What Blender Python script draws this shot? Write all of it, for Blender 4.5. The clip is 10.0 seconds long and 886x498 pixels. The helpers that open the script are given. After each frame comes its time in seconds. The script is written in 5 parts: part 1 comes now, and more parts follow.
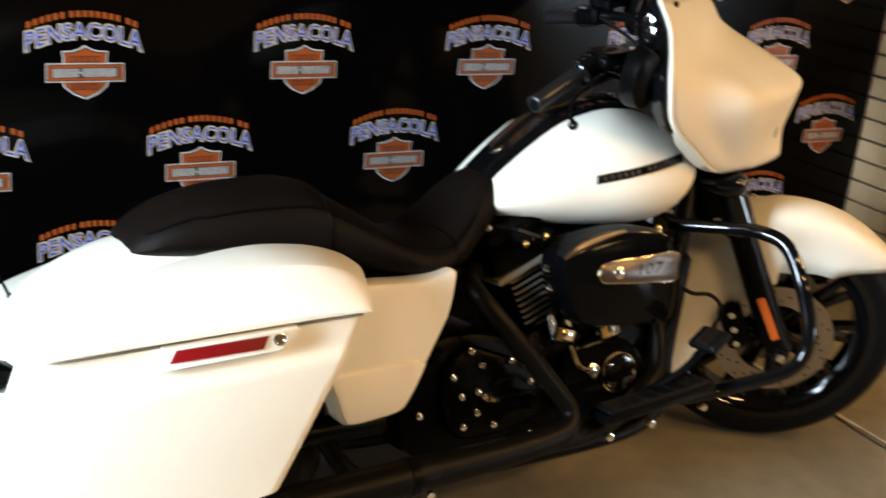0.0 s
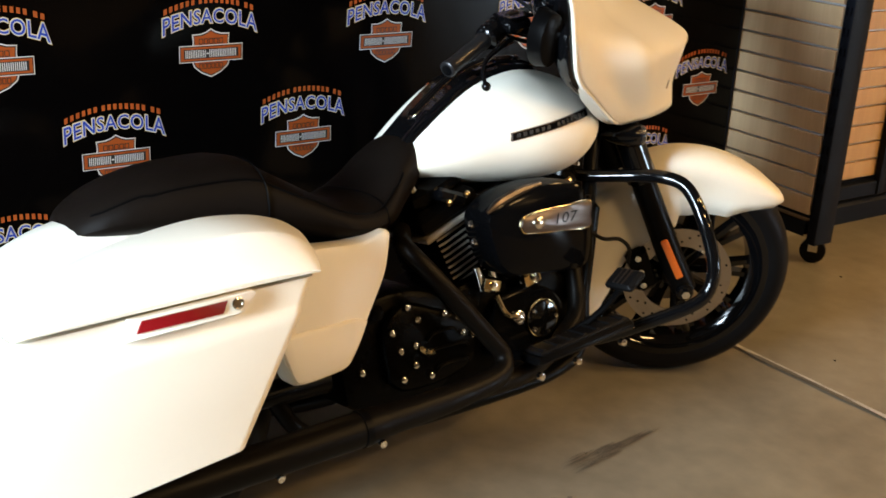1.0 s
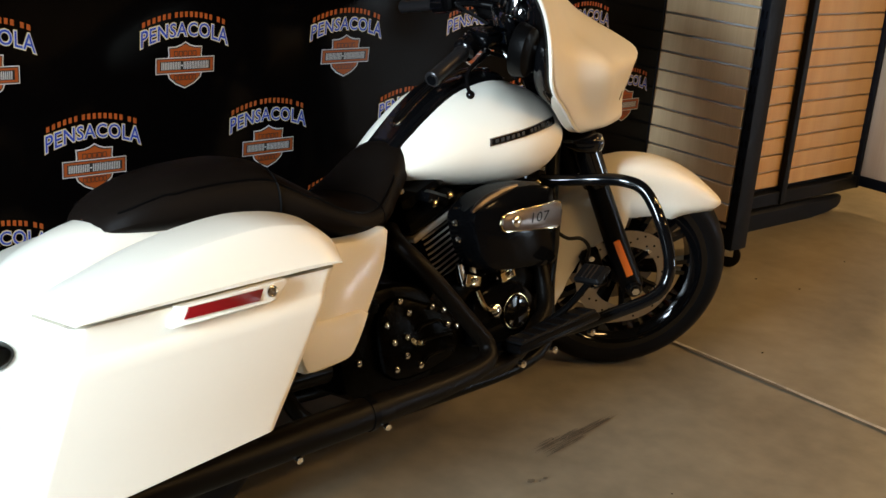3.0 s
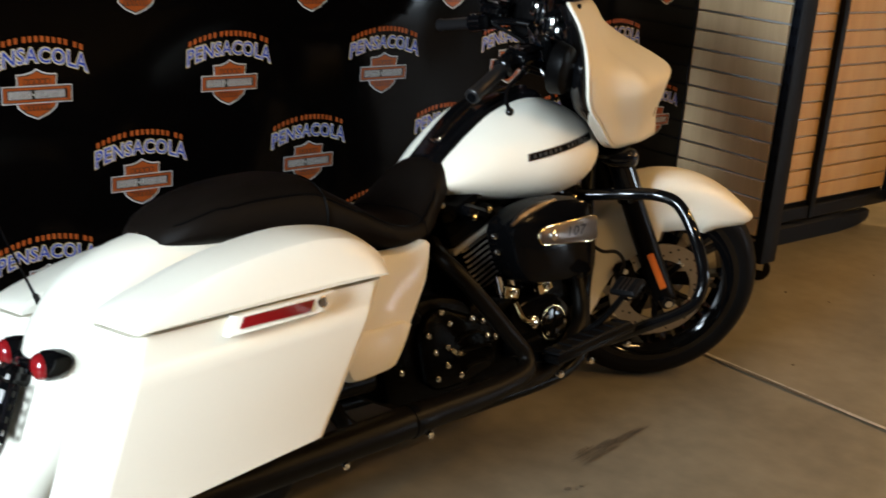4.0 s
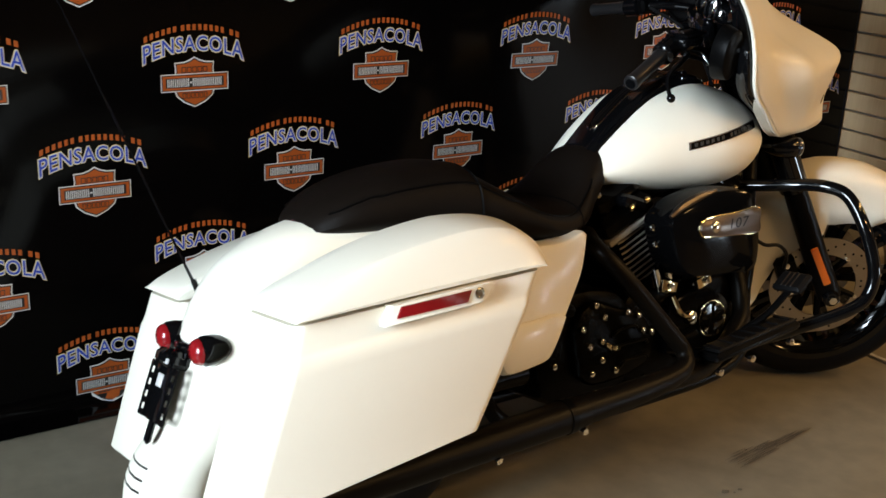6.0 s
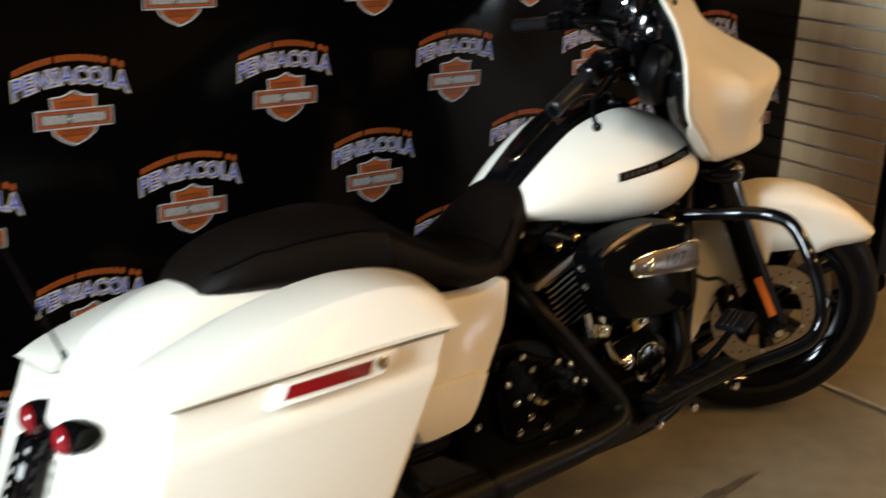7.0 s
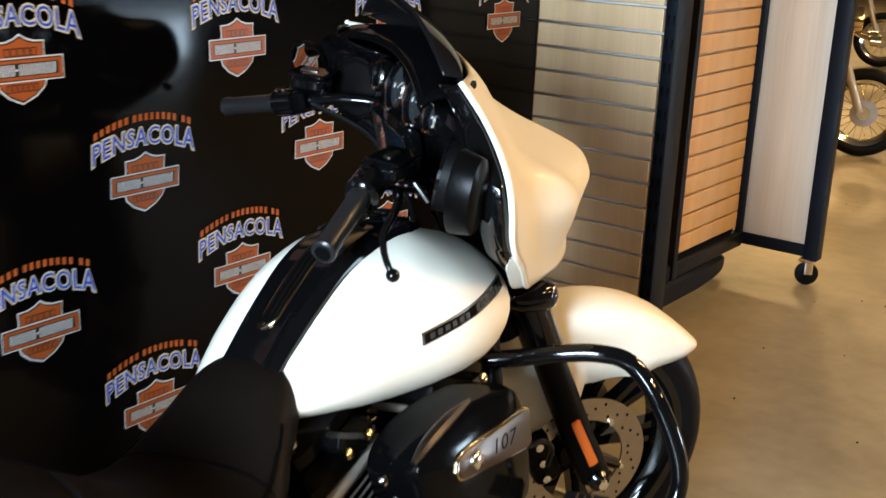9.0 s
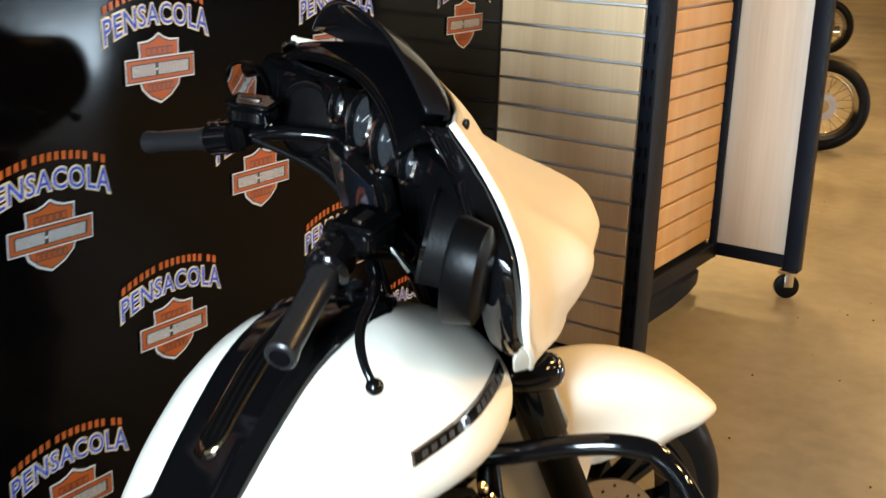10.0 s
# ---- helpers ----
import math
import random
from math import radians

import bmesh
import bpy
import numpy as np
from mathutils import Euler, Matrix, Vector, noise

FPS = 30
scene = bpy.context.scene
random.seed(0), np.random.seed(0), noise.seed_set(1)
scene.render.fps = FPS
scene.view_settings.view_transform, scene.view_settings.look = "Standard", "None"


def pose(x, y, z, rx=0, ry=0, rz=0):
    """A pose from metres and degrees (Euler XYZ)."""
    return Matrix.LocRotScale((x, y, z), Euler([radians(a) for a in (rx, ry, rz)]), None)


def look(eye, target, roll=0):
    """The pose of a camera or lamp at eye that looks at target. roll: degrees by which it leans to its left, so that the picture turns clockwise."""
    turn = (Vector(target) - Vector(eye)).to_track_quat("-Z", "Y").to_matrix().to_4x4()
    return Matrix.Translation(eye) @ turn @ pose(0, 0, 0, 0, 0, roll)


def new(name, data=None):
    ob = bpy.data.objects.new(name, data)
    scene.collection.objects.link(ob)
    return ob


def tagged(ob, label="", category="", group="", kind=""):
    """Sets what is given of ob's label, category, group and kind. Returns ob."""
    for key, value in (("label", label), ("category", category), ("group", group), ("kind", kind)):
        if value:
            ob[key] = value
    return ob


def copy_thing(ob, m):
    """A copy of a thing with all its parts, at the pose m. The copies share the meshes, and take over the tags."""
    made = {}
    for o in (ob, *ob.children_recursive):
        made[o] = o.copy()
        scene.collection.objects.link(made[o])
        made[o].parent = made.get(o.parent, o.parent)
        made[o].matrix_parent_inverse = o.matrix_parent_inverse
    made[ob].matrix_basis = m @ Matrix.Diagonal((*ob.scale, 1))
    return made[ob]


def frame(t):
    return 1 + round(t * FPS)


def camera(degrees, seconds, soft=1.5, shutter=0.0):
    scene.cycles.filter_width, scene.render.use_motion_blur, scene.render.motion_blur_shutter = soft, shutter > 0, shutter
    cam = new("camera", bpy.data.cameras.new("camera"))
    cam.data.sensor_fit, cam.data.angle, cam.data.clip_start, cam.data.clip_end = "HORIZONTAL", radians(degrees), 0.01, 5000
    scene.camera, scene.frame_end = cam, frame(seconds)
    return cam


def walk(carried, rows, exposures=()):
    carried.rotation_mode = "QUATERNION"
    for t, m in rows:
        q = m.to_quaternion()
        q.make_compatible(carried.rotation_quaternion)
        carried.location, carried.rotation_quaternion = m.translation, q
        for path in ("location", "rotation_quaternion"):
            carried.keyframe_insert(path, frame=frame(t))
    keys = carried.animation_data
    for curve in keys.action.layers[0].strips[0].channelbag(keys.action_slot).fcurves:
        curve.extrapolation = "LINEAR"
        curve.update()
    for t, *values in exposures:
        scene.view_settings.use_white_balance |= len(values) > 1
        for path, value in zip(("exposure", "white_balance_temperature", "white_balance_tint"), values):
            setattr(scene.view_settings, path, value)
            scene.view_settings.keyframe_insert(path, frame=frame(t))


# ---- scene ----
cam = camera(42.1, 10.0, shutter=0.7)
PATH = [
    (0, (-1.442, -2.045, 1.463), (-0.496, -0.418, 0.786), 5.4),
    (0.5, (-1.537, -2.026, 1.459), (-0.451, -0.496, 0.767), 4.6),
    (1, (-1.607, -2.099, 1.448), (-0.482, -0.594, 0.761), 3.2),
    (1.5, (-1.686, -2.156, 1.459), (-0.533, -0.673, 0.773), 2.8),
    (2, (-1.799, -2.138, 1.448), (-0.578, -0.703, 0.778), 3.6),
    (3.5, (-1.969, -2.07, 1.424), (-0.654, -0.698, 0.801), 4.8),
    (4, (-2.01, -2.104, 1.445), (-0.729, -0.694, 0.835), 4.4),
    (4.5, (-2.038, -2.108, 1.452), (-0.806, -0.651, 0.852), 4.0),
    (5, (-2.056, -2.098, 1.451), (-0.876, -0.602, 0.842), 3.5),
    (5.5, (-2.062, -2.077, 1.428), (-0.942, -0.542, 0.806), 3.0),
    (5.7, (-2.046, -2.062, 1.424), (-0.953, -0.513, 0.788), 3.0),
    (6.8, (-1.849, -1.896, 1.422), (-0.715, -0.378, 0.78), 2.2),
    (7, (-1.781, -1.852, 1.44), (-0.615, -0.357, 0.805), 2.1),
    (7.5, (-1.666, -1.66, 1.437), (-0.363, -0.265, 0.84), 2.1),
    (8, (-1.686, -1.422, 1.468), (-0.195, -0.221, 0.89), 3.0),
    (8.5, (-1.514, -1.237, 1.446), (0.047, -0.124, 0.877), 2.9),
    (9, (-1.319, -1.117, 1.436), (0.259, -0.029, 0.863), 2.5),
    (9.5, (-1.153, -0.98, 1.424), (0.448, 0.074, 0.852), 2.2),
    (10, (-1.013, -0.823, 1.433), (0.623, 0.168, 0.847), 1.9),
]
EXPOSURES = [(0, 0.13, 6250, 11), (2, 0.12, 6200, 11), (3.5, -0.40, 6400, 11), (5.5, -0.40, 6500, 12), (7, -0.36, 6650, 12), (7.5, -0.43, 6850, 13), (8, -0.08, 6850, 12), (9, 0.44, 5950, 9), (10, 0.63, 6200, 9)]
walk(cam, [(t, look(eye, target, roll)) for t, eye, target, roll in PATH], EXPOSURES)

# ---- light ----
world = bpy.data.worlds.new("world")
scene.world = world
world.use_nodes = True
wn = world.node_tree
sky = wn.nodes.new("ShaderNodeTexSky")
sky.sky_type, sky.sun_disc = "NISHITA", False
sky.sun_elevation, sky.sun_rotation = radians(38), radians(250)
wn.links.new(sky.outputs[0], wn.nodes["Background"].inputs[0])
wn.nodes["Background"].inputs[1].default_value = 0.1

WARM, DAY = (1.0, 0.60, 0.225), (0.74, 0.89, 1.0)


def area(name, m, size_x, size_y, power, colour, spread=180):
    data = bpy.data.lights.new(name, "AREA")
    data.shape, data.size, data.size_y, data.energy, data.color = "RECTANGLE", size_x, size_y, power, colour
    data.spread = radians(spread)
    ob = new(name, data)
    ob.matrix_world = m
    return ob


# daylight through the shop window behind the tail of the motorcycle
area("window_light", look((-4.0, -1.15, 1.6), (0, -0.3, 0.7)), 1.0, 1.5, 80, DAY, 80)
# warm ceiling lamps
LAMPS = [(2.7, -2.3), (5.6, -2.3), (0.9, -4.0), (3.4, -5.4), (5.6, 1.9), (8.6, -0.6), (12.0, 3.4), (18.0, 4.2)]
for lx, ly in LAMPS:
    area("lamp_light", pose(lx, ly, 3.33), 1.1, 0.28, 92, WARM)


# ---- materials ----
def material(name, colour, rough=0.5, metal=0.0, coat=0.0, spec=0.5):
    m = bpy.data.materials.new(name)
    m.use_nodes = True
    b = m.node_tree.nodes["Principled BSDF"]
    b.inputs["Base Color"].default_value = (*colour, 1)
    b.inputs["Roughness"].default_value = rough
    b.inputs["Metallic"].default_value = metal
    b.inputs["Coat Weight"].default_value = coat
    b.inputs["Coat Roughness"].default_value = 0.08
    b.inputs["Specular IOR Level"].default_value = spec
    return m


def mottled(m, scale, amount, dark, bump=0.0, bump_scale=None, rough_amount=0.0, stretch=(1, 1, 1)):
    """Two scales of noise in the colour, a share in the gloss, and fine relief."""
    t = m.node_tree
    b = t.nodes["Principled BSDF"]
    base = tuple(b.inputs["Base Color"].default_value)
    co = t.nodes.new("ShaderNodeTexCoord")
    mp = t.nodes.new("ShaderNodeMapping")
    mp.inputs["Scale"].default_value = stretch
    t.links.new(co.outputs["Object"], mp.inputs[0])
    n1, n2 = t.nodes.new("ShaderNodeTexNoise"), t.nodes.new("ShaderNodeTexNoise")
    n1.inputs["Scale"].default_value, n2.inputs["Scale"].default_value = scale, scale * 9
    n1.inputs["Detail"].default_value = n2.inputs["Detail"].default_value = 6
    for n in (n1, n2):
        t.links.new(mp.outputs[0], n.inputs["Vector"])
    mul = t.nodes.new("ShaderNodeMath")
    mul.operation = "MULTIPLY_ADD"
    mul.inputs[1].default_value = 0.45
    t.links.new(n2.outputs[0], mul.inputs[0])
    t.links.new(n1.outputs[0], mul.inputs[2])
    ramp = t.nodes.new("ShaderNodeMapRange")
    ramp.inputs["From Min"].default_value, ramp.inputs["From Max"].default_value = 0.45, 1.0
    ramp.inputs["To Min"].default_value, ramp.inputs["To Max"].default_value = 0.0, amount
    t.links.new(mul.outputs[0], ramp.inputs[0])
    mix = t.nodes.new("ShaderNodeMix")
    mix.data_type = "RGBA"
    mix.inputs[6].default_value, mix.inputs[7].default_value = base, (*dark, 1)
    t.links.new(ramp.outputs[0], mix.inputs[0])
    t.links.new(mix.outputs[2], b.inputs["Base Color"])
    if rough_amount:
        r = t.nodes.new("ShaderNodeMapRange")
        r.inputs["To Min"].default_value = b.inputs["Roughness"].default_value
        r.inputs["To Max"].default_value = b.inputs["Roughness"].default_value + rough_amount
        t.links.new(n1.outputs[0], r.inputs[0])
        t.links.new(r.outputs[0], b.inputs["Roughness"])
    if bump:
        n3 = t.nodes.new("ShaderNodeTexNoise")
        n3.inputs["Scale"].default_value, n3.inputs["Detail"].default_value = bump_scale or scale * 12, 4
        t.links.new(mp.outputs[0], n3.inputs["Vector"])
        bp = t.nodes.new("ShaderNodeBump")
        bp.inputs["Strength"].default_value, bp.inputs["Distance"].default_value = bump, 0.002
        t.links.new(n3.outputs[0], bp.inputs["Height"])
        t.links.new(bp.outputs[0], b.inputs["Normal"])
    return m


def glowing(name, colour, strength):
    m = material(name, colour, 0.4)
    b = m.node_tree.nodes["Principled BSDF"]
    b.inputs["Emission Color"].default_value, b.inputs["Emission Strength"].default_value = (*colour, 1), strength
    return m


M = dict(
    white=mottled(material("white_paint", (0.80, 0.752, 0.635), 0.36, coat=0.10, spec=0.35), 4, 0.10, (0.72, 0.67, 0.55), rough_amount=0.08),
    black=mottled(material("gloss_black", (0.002, 0.002, 0.0023), 0.045, spec=0.36), 6, 0.4, (0.004, 0.004, 0.0043), rough_amount=0.05),
    engine=mottled(material("engine_black", (0.0018, 0.0018, 0.0020), 0.07, spec=0.085), 6, 0.4, (0.003, 0.003, 0.0033), rough_amount=0.05),
    satin=mottled(material("satin_black", (0.0014, 0.0013, 0.0014), 0.24, spec=0.065), 9, 0.6, (0.003, 0.0027, 0.0024), 0.12, 160, 0.12),
    wrinkle=mottled(material("wrinkle_black", (0.0010, 0.0009, 0.0009), 0.25, spec=0.045), 20, 0.5, (0.0025, 0.0023, 0.002), 0.4, 420),
    pipe=mottled(material("pipe_black", (0.0026, 0.0019, 0.0013), 0.32, spec=0.08), 7, 0.6, (0.005, 0.0036, 0.0024), 0.1, 200, 0.15),
    rubber=mottled(material("rubber", (0.0026, 0.0024, 0.0025), 0.45, spec=0.09), 14, 0.6, (0.0055, 0.005, 0.0048), 0.25, 260),
    leather=mottled(material("seat_vinyl", (0.0040, 0.0028, 0.0021), 0.42, spec=0.05), 5, 0.6, (0.0078, 0.0054, 0.0040), 0.35, 520, 0.12),
    grip=mottled(material("grip_rubber", (0.010, 0.0095, 0.010), 0.3, spec=0.4), 14, 0.6, (0.016, 0.015, 0.0145), 0.15, 260),
    chrome=mottled(material("chrome", (0.78, 0.76, 0.72), 0.1, 1.0), 12, 0.3, (0.55, 0.53, 0.5), rough_amount=0.08),
    steel=mottled(material("disc_steel", (0.42, 0.37, 0.31), 0.32, 1.0), 18, 0.5, (0.28, 0.23, 0.19), 0.15, 300),
    plate=mottled(material("brushed_plate", (0.15, 0.125, 0.11), 0.34, 1.0), 20, 0.4, (0.09, 0.075, 0.065), stretch=(1, 1, 12)),
    fin=mottled(material("fin_edge", (0.38, 0.34, 0.28), 0.42, 0.35), 20, 0.4, (0.24, 0.2, 0.16)),
    red=material("red_lens", (0.20, 0.006, 0.008), 0.14, coat=0.4),
    orange=material("amber_reflector", (0.55, 0.11, 0.01), 0.18, coat=0.6),
    vinyl=mottled(material("backdrop_vinyl", (0.001, 0.0008, 0.0008), 0.09, spec=0.095), 1.5, 0.5, (0.0016, 0.0013, 0.0012), 0.03, 30, 0.04),
    p_orange=mottled(material("print_orange", (0.31, 0.070, 0.0145), 0.3, spec=0.15), 30, 0.4, (0.225, 0.048, 0.010)),
    p_white=mottled(material("print_white", (0.50, 0.485, 0.465), 0.3, spec=0.15), 30, 0.3, (0.34, 0.33, 0.33)),
    p_blue=mottled(material("print_blue", (0.022, 0.048, 0.30), 0.3, spec=0.15), 30, 0.3, (0.02, 0.04, 0.3)),
    p_gold=material("print_gold", (0.62, 0.42, 0.12), 0.3),
    p_black=material("print_black", (0.008, 0.007, 0.007), 0.3),
    # one maple in two tones; the paler has window daylight put into its colour
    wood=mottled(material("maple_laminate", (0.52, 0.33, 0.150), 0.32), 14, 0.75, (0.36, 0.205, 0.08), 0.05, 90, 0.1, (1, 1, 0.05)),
    wood_daylit=mottled(material("maple_laminate_daylit", (0.80, 0.595, 0.36), 0.30), 14, 0.75, (0.60, 0.40, 0.205), 0.05, 90, 0.1, (1, 1, 0.05)),
    pale=mottled(material("pale_laminate", (0.60, 0.49, 0.37), 0.38), 12, 0.75, (0.42, 0.31, 0.21), 0.05, 90, 0.1, (1, 1, 0.04)),
    alu=mottled(material("aluminium", (0.55, 0.55, 0.56), 0.3, 1.0), 9, 0.4, (0.4, 0.4, 0.41), stretch=(1, 12, 1)),
    frame=mottled(material("fixture_black", (0.0045, 0.006, 0.010), 0.4, spec=0.09), 8, 0.6, (0.008, 0.009, 0.013), 0.2, 200, 0.1),
    concrete=mottled(material("sealed_concrete", (0.25, 0.22, 0.160), 0.3), 1.6, 1.0, (0.12, 0.102, 0.070), 0.12, 60, 0.2),
    joint=mottled(material("joint_filler", (0.20, 0.195, 0.19), 0.5), 14, 1.0, (0.55, 0.53, 0.50), 0.4, 120),
    scuff=mottled(material("tyre_scuff", (0.05, 0.042, 0.034), 0.5), 16, 0.8, (0.13, 0.11, 0.08)),
    wall=mottled(material("wall_paint", (0.12, 0.105, 0.088), 0.6), 1.2, 0.4, (0.09, 0.08, 0.066), 0.15, 120),
    wall_light=mottled(material("cream_wall_paint", (0.62, 0.54, 0.43), 0.6), 1.2, 0.4, (0.54, 0.46, 0.36), 0.15, 120),
    ceil=mottled(material("ceiling_paint", (0.16, 0.145, 0.125), 0.7), 1.0, 0.4, (0.12, 0.11, 0.095), 0.2, 90),
    glow=glowing("lamp_diffuser", WARM, 9.0),
    skylight=glowing("overcast_sky", DAY, 3.0),
    far_day=glowing("daylight_haze", (1.0, 0.90, 0.72), 0.8),
    # emission of the added panel that puts a dim haze on the vinyl
    shaded_day=glowing("dim_glow_panel", DAY, 7.0),
    daylight=glowing("daylight_pane", DAY, 48.0),
    screen=material("display_glass", (0.006, 0.009, 0.014), 0.08, coat=1.0),
    dial=material("dial_face", (0.03, 0.032, 0.035), 0.15, coat=1.0),
    mirror=material("mirror_glass", (0.85, 0.87, 0.88), 0.02, 1.0),
    badge=mottled(material("badge_grey", (0.03, 0.027, 0.024), 0.45, spec=0.15), 30, 0.4, (0.015, 0.014, 0.013)),
    fork_metal=mottled(material("fork_alloy", (0.52, 0.46, 0.36), 0.38, 0.8), 12, 0.4, (0.40, 0.35, 0.27)),
    gold=mottled(material("warm_chrome", (0.72, 0.6, 0.36), 0.14, 1.0), 12, 0.4, (0.5, 0.4, 0.22)),
)
glass = bpy.data.materials.new("smoked_screen")
glass.use_nodes = True
gb = glass.node_tree.nodes["Principled BSDF"]
gb.inputs["Base Color"].default_value = (0.012, 0.011, 0.012, 1)
gb.inputs["Transmission Weight"].default_value = 0.5
gb.inputs["Roughness"].default_value = 0.03
gb.inputs["Specular IOR Level"].default_value = 0.14
gb.inputs["IOR"].default_value = 1.2
M["glass"] = glass


# ---- mesh helpers ----
def finish(name, bm, mat, parent=None, label="", angle=38):
    bmesh.ops.recalc_face_normals(bm, faces=bm.faces)
    me = bpy.data.meshes.new(name)
    bm.to_mesh(me)
    bm.free()
    for one in mat if isinstance(mat, (list, tuple)) else (mat,):
        me.materials.append(M[one])
    me.polygons.foreach_set("use_smooth", [True] * len(me.polygons))
    me.set_sharp_from_angle(angle=radians(angle))
    ob = new(name, me)
    if parent:
        ob.parent = parent
    if label:
        ob["label"] = label
    return ob


def part(name, bm, mat, parent, label="", angle=38, turn=None, shell=0.0):
    if turn is not None:
        bm.transform(turn)
    ob = finish(name, bm, mat, parent, label, angle)
    if shell:
        mod = ob.modifiers.new("thickness", "SOLIDIFY")
        mod.thickness, mod.offset = shell, 0
    return ob


def spline(points, count):
    """Catmull-Rom through rows of numbers, count rows out."""
    p = np.array(points, float)
    ext = np.vstack([2 * p[0] - p[1], p, 2 * p[-1] - p[-2]])
    out = []
    for s in np.linspace(0, len(p) - 1, count):
        i = min(int(s), len(p) - 2)
        f = s - i
        a, b, c, d = ext[i:i + 4]
        out.append(0.5 * (2 * b + (c - a) * f + (2 * a - 5 * b + 4 * c - d) * f**2 + (3 * b - a - 3 * c + d) * f**3))
    return np.array(out)


def loft(rings, closed=True, caps=True, bm=None, index=0):
    bm = bm or bmesh.new()
    rows = [[bm.verts.new(p) for p in ring] for ring in rings]
    n = len(rows[0])
    for a, b in zip(rows, rows[1:]):
        for i in range(n if closed else n - 1):
            f = bm.faces.new((a[i], a[(i + 1) % n], b[(i + 1) % n], b[i]))
            f.material_index = index
    if caps and closed:
        for row in (rows[0], rows[-1]):
            try:
                bm.faces.new(row).material_index = index
            except ValueError:
                pass
    return bm


def tube(points, radius, count=24, seg=12, bm=None, smooth=True, index=0):
    """A pipe along points; radius may be one number or one for each point."""
    rad = [radius] * len(points) if np.isscalar(radius) else radius
    rows = np.hstack([np.array(points, float), np.array(rad)[:, None]])
    if smooth:
        rows = spline(rows, count)
    rings, side = [], None
    for i, row in enumerate(rows):
        p = Vector(row[:3])
        d = (Vector(rows[min(i + 1, len(rows) - 1)][:3]) - Vector(rows[max(i - 1, 0)][:3])).normalized()
        if side is None:
            side = d.orthogonal().normalized()
        side = (side - d * side.dot(d)).normalized()
        up = d.cross(side)
        rings.append([p + (side * math.cos(a) + up * math.sin(a)) * row[3] for a in np.linspace(0, 2 * math.pi, seg, endpoint=False)])
    return loft(rings, bm=bm, index=index)


def lathe(profile, m=Matrix(), seg=24, bm=None, index=0, closed=False):
    """Rows of (along the axis, radius) turned round the local z axis of m."""
    rings = []
    for h, r in profile:
        rings.append([m @ Vector((r * math.cos(a), r * math.sin(a), h)) for a in np.linspace(0, 2 * math.pi, seg, endpoint=False)])
    if closed:
        rings.append(rings[0])
    return loft(rings, bm=bm, caps=not closed, index=index)


def rounded(w, h, r, n=4):
    """A rectangle with round corners, centred, as 2D points."""
    out = []
    for cx, cy, a0 in ((w / 2 - r, h / 2 - r, 0), (-w / 2 + r, h / 2 - r, 90), (-w / 2 + r, -h / 2 + r, 180), (w / 2 - r, -h / 2 + r, 270)):
        for k in range(n + 1):
            a = radians(a0 + 90 * k / n)
            out.append((cx + r * math.cos(a), cy + r * math.sin(a)))
    return out


def block(m, sx, sy, sz, r=0.004, bm=None, index=0):
    """A box with rounded edges, centred in m."""
    e = min(r, sz / 3)
    rings = []
    for z, inset in ((-sz / 2, e), (-sz / 2 + e, 0), (sz / 2 - e, 0), (sz / 2, e)):
        rings.append([m @ Vector((x, y, z)) for x, y in rounded(sx - 2 * inset, sy - 2 * inset, max(r - inset, 0.0008), 2)])
    return loft(rings, bm=bm, index=index)


def slab(outline, y0, y1, bevel=0.005, bm=None, index=0):
    """A plate in the x-z plane from y0 to y1 with softened edges."""
    c = np.mean(outline, axis=0)
    rings = []
    step = 1 if y1 > y0 else -1
    for y, inset in ((y0, bevel), (y0 + step * bevel * 0.3, bevel * 0.3), (y0 + step * bevel, 0), (y1 - step * bevel, 0), (y1 - step * bevel * 0.3, bevel * 0.3), (y1, bevel)):
        ring = []
        for x, z in outline:
            d = np.array((x, z)) - c
            d = d * (1 - inset / max(np.linalg.norm(d), 1e-6))
            ring.append(Vector((c[0] + d[0], y, c[1] + d[1])))
        rings.append(ring)
    return loft(rings, bm=bm, index=index)


def axis(p, direction):
    """A pose at p whose z axis points along direction."""
    return Matrix.Translation(p) @ Vector(direction).to_track_quat("Z", "Y").to_matrix().to_4x4()


def thing(name, label, category, m=Matrix(), group="", kind=""):
    ob = new(name)
    ob.matrix_world = m
    return tagged(ob, label, category, group, kind)


def flip(bm):
    bm.transform(Matrix.Diagonal((1, -1, 1, 1)))
    return bm


def smooth_outline(points, count=48):
    return [tuple(p) for p in spline(list(points) + [points[0]], count + 1)[:-1]]


# ---- the room ----
bm = bmesh.new()
bmesh.ops.create_grid(bm, x_segments=2, y_segments=2, size=28)
floor = finish("floor", bm, "concrete")
tagged(floor, "tan sealed concrete showroom floor with soft stains", "floor", kind="structure")

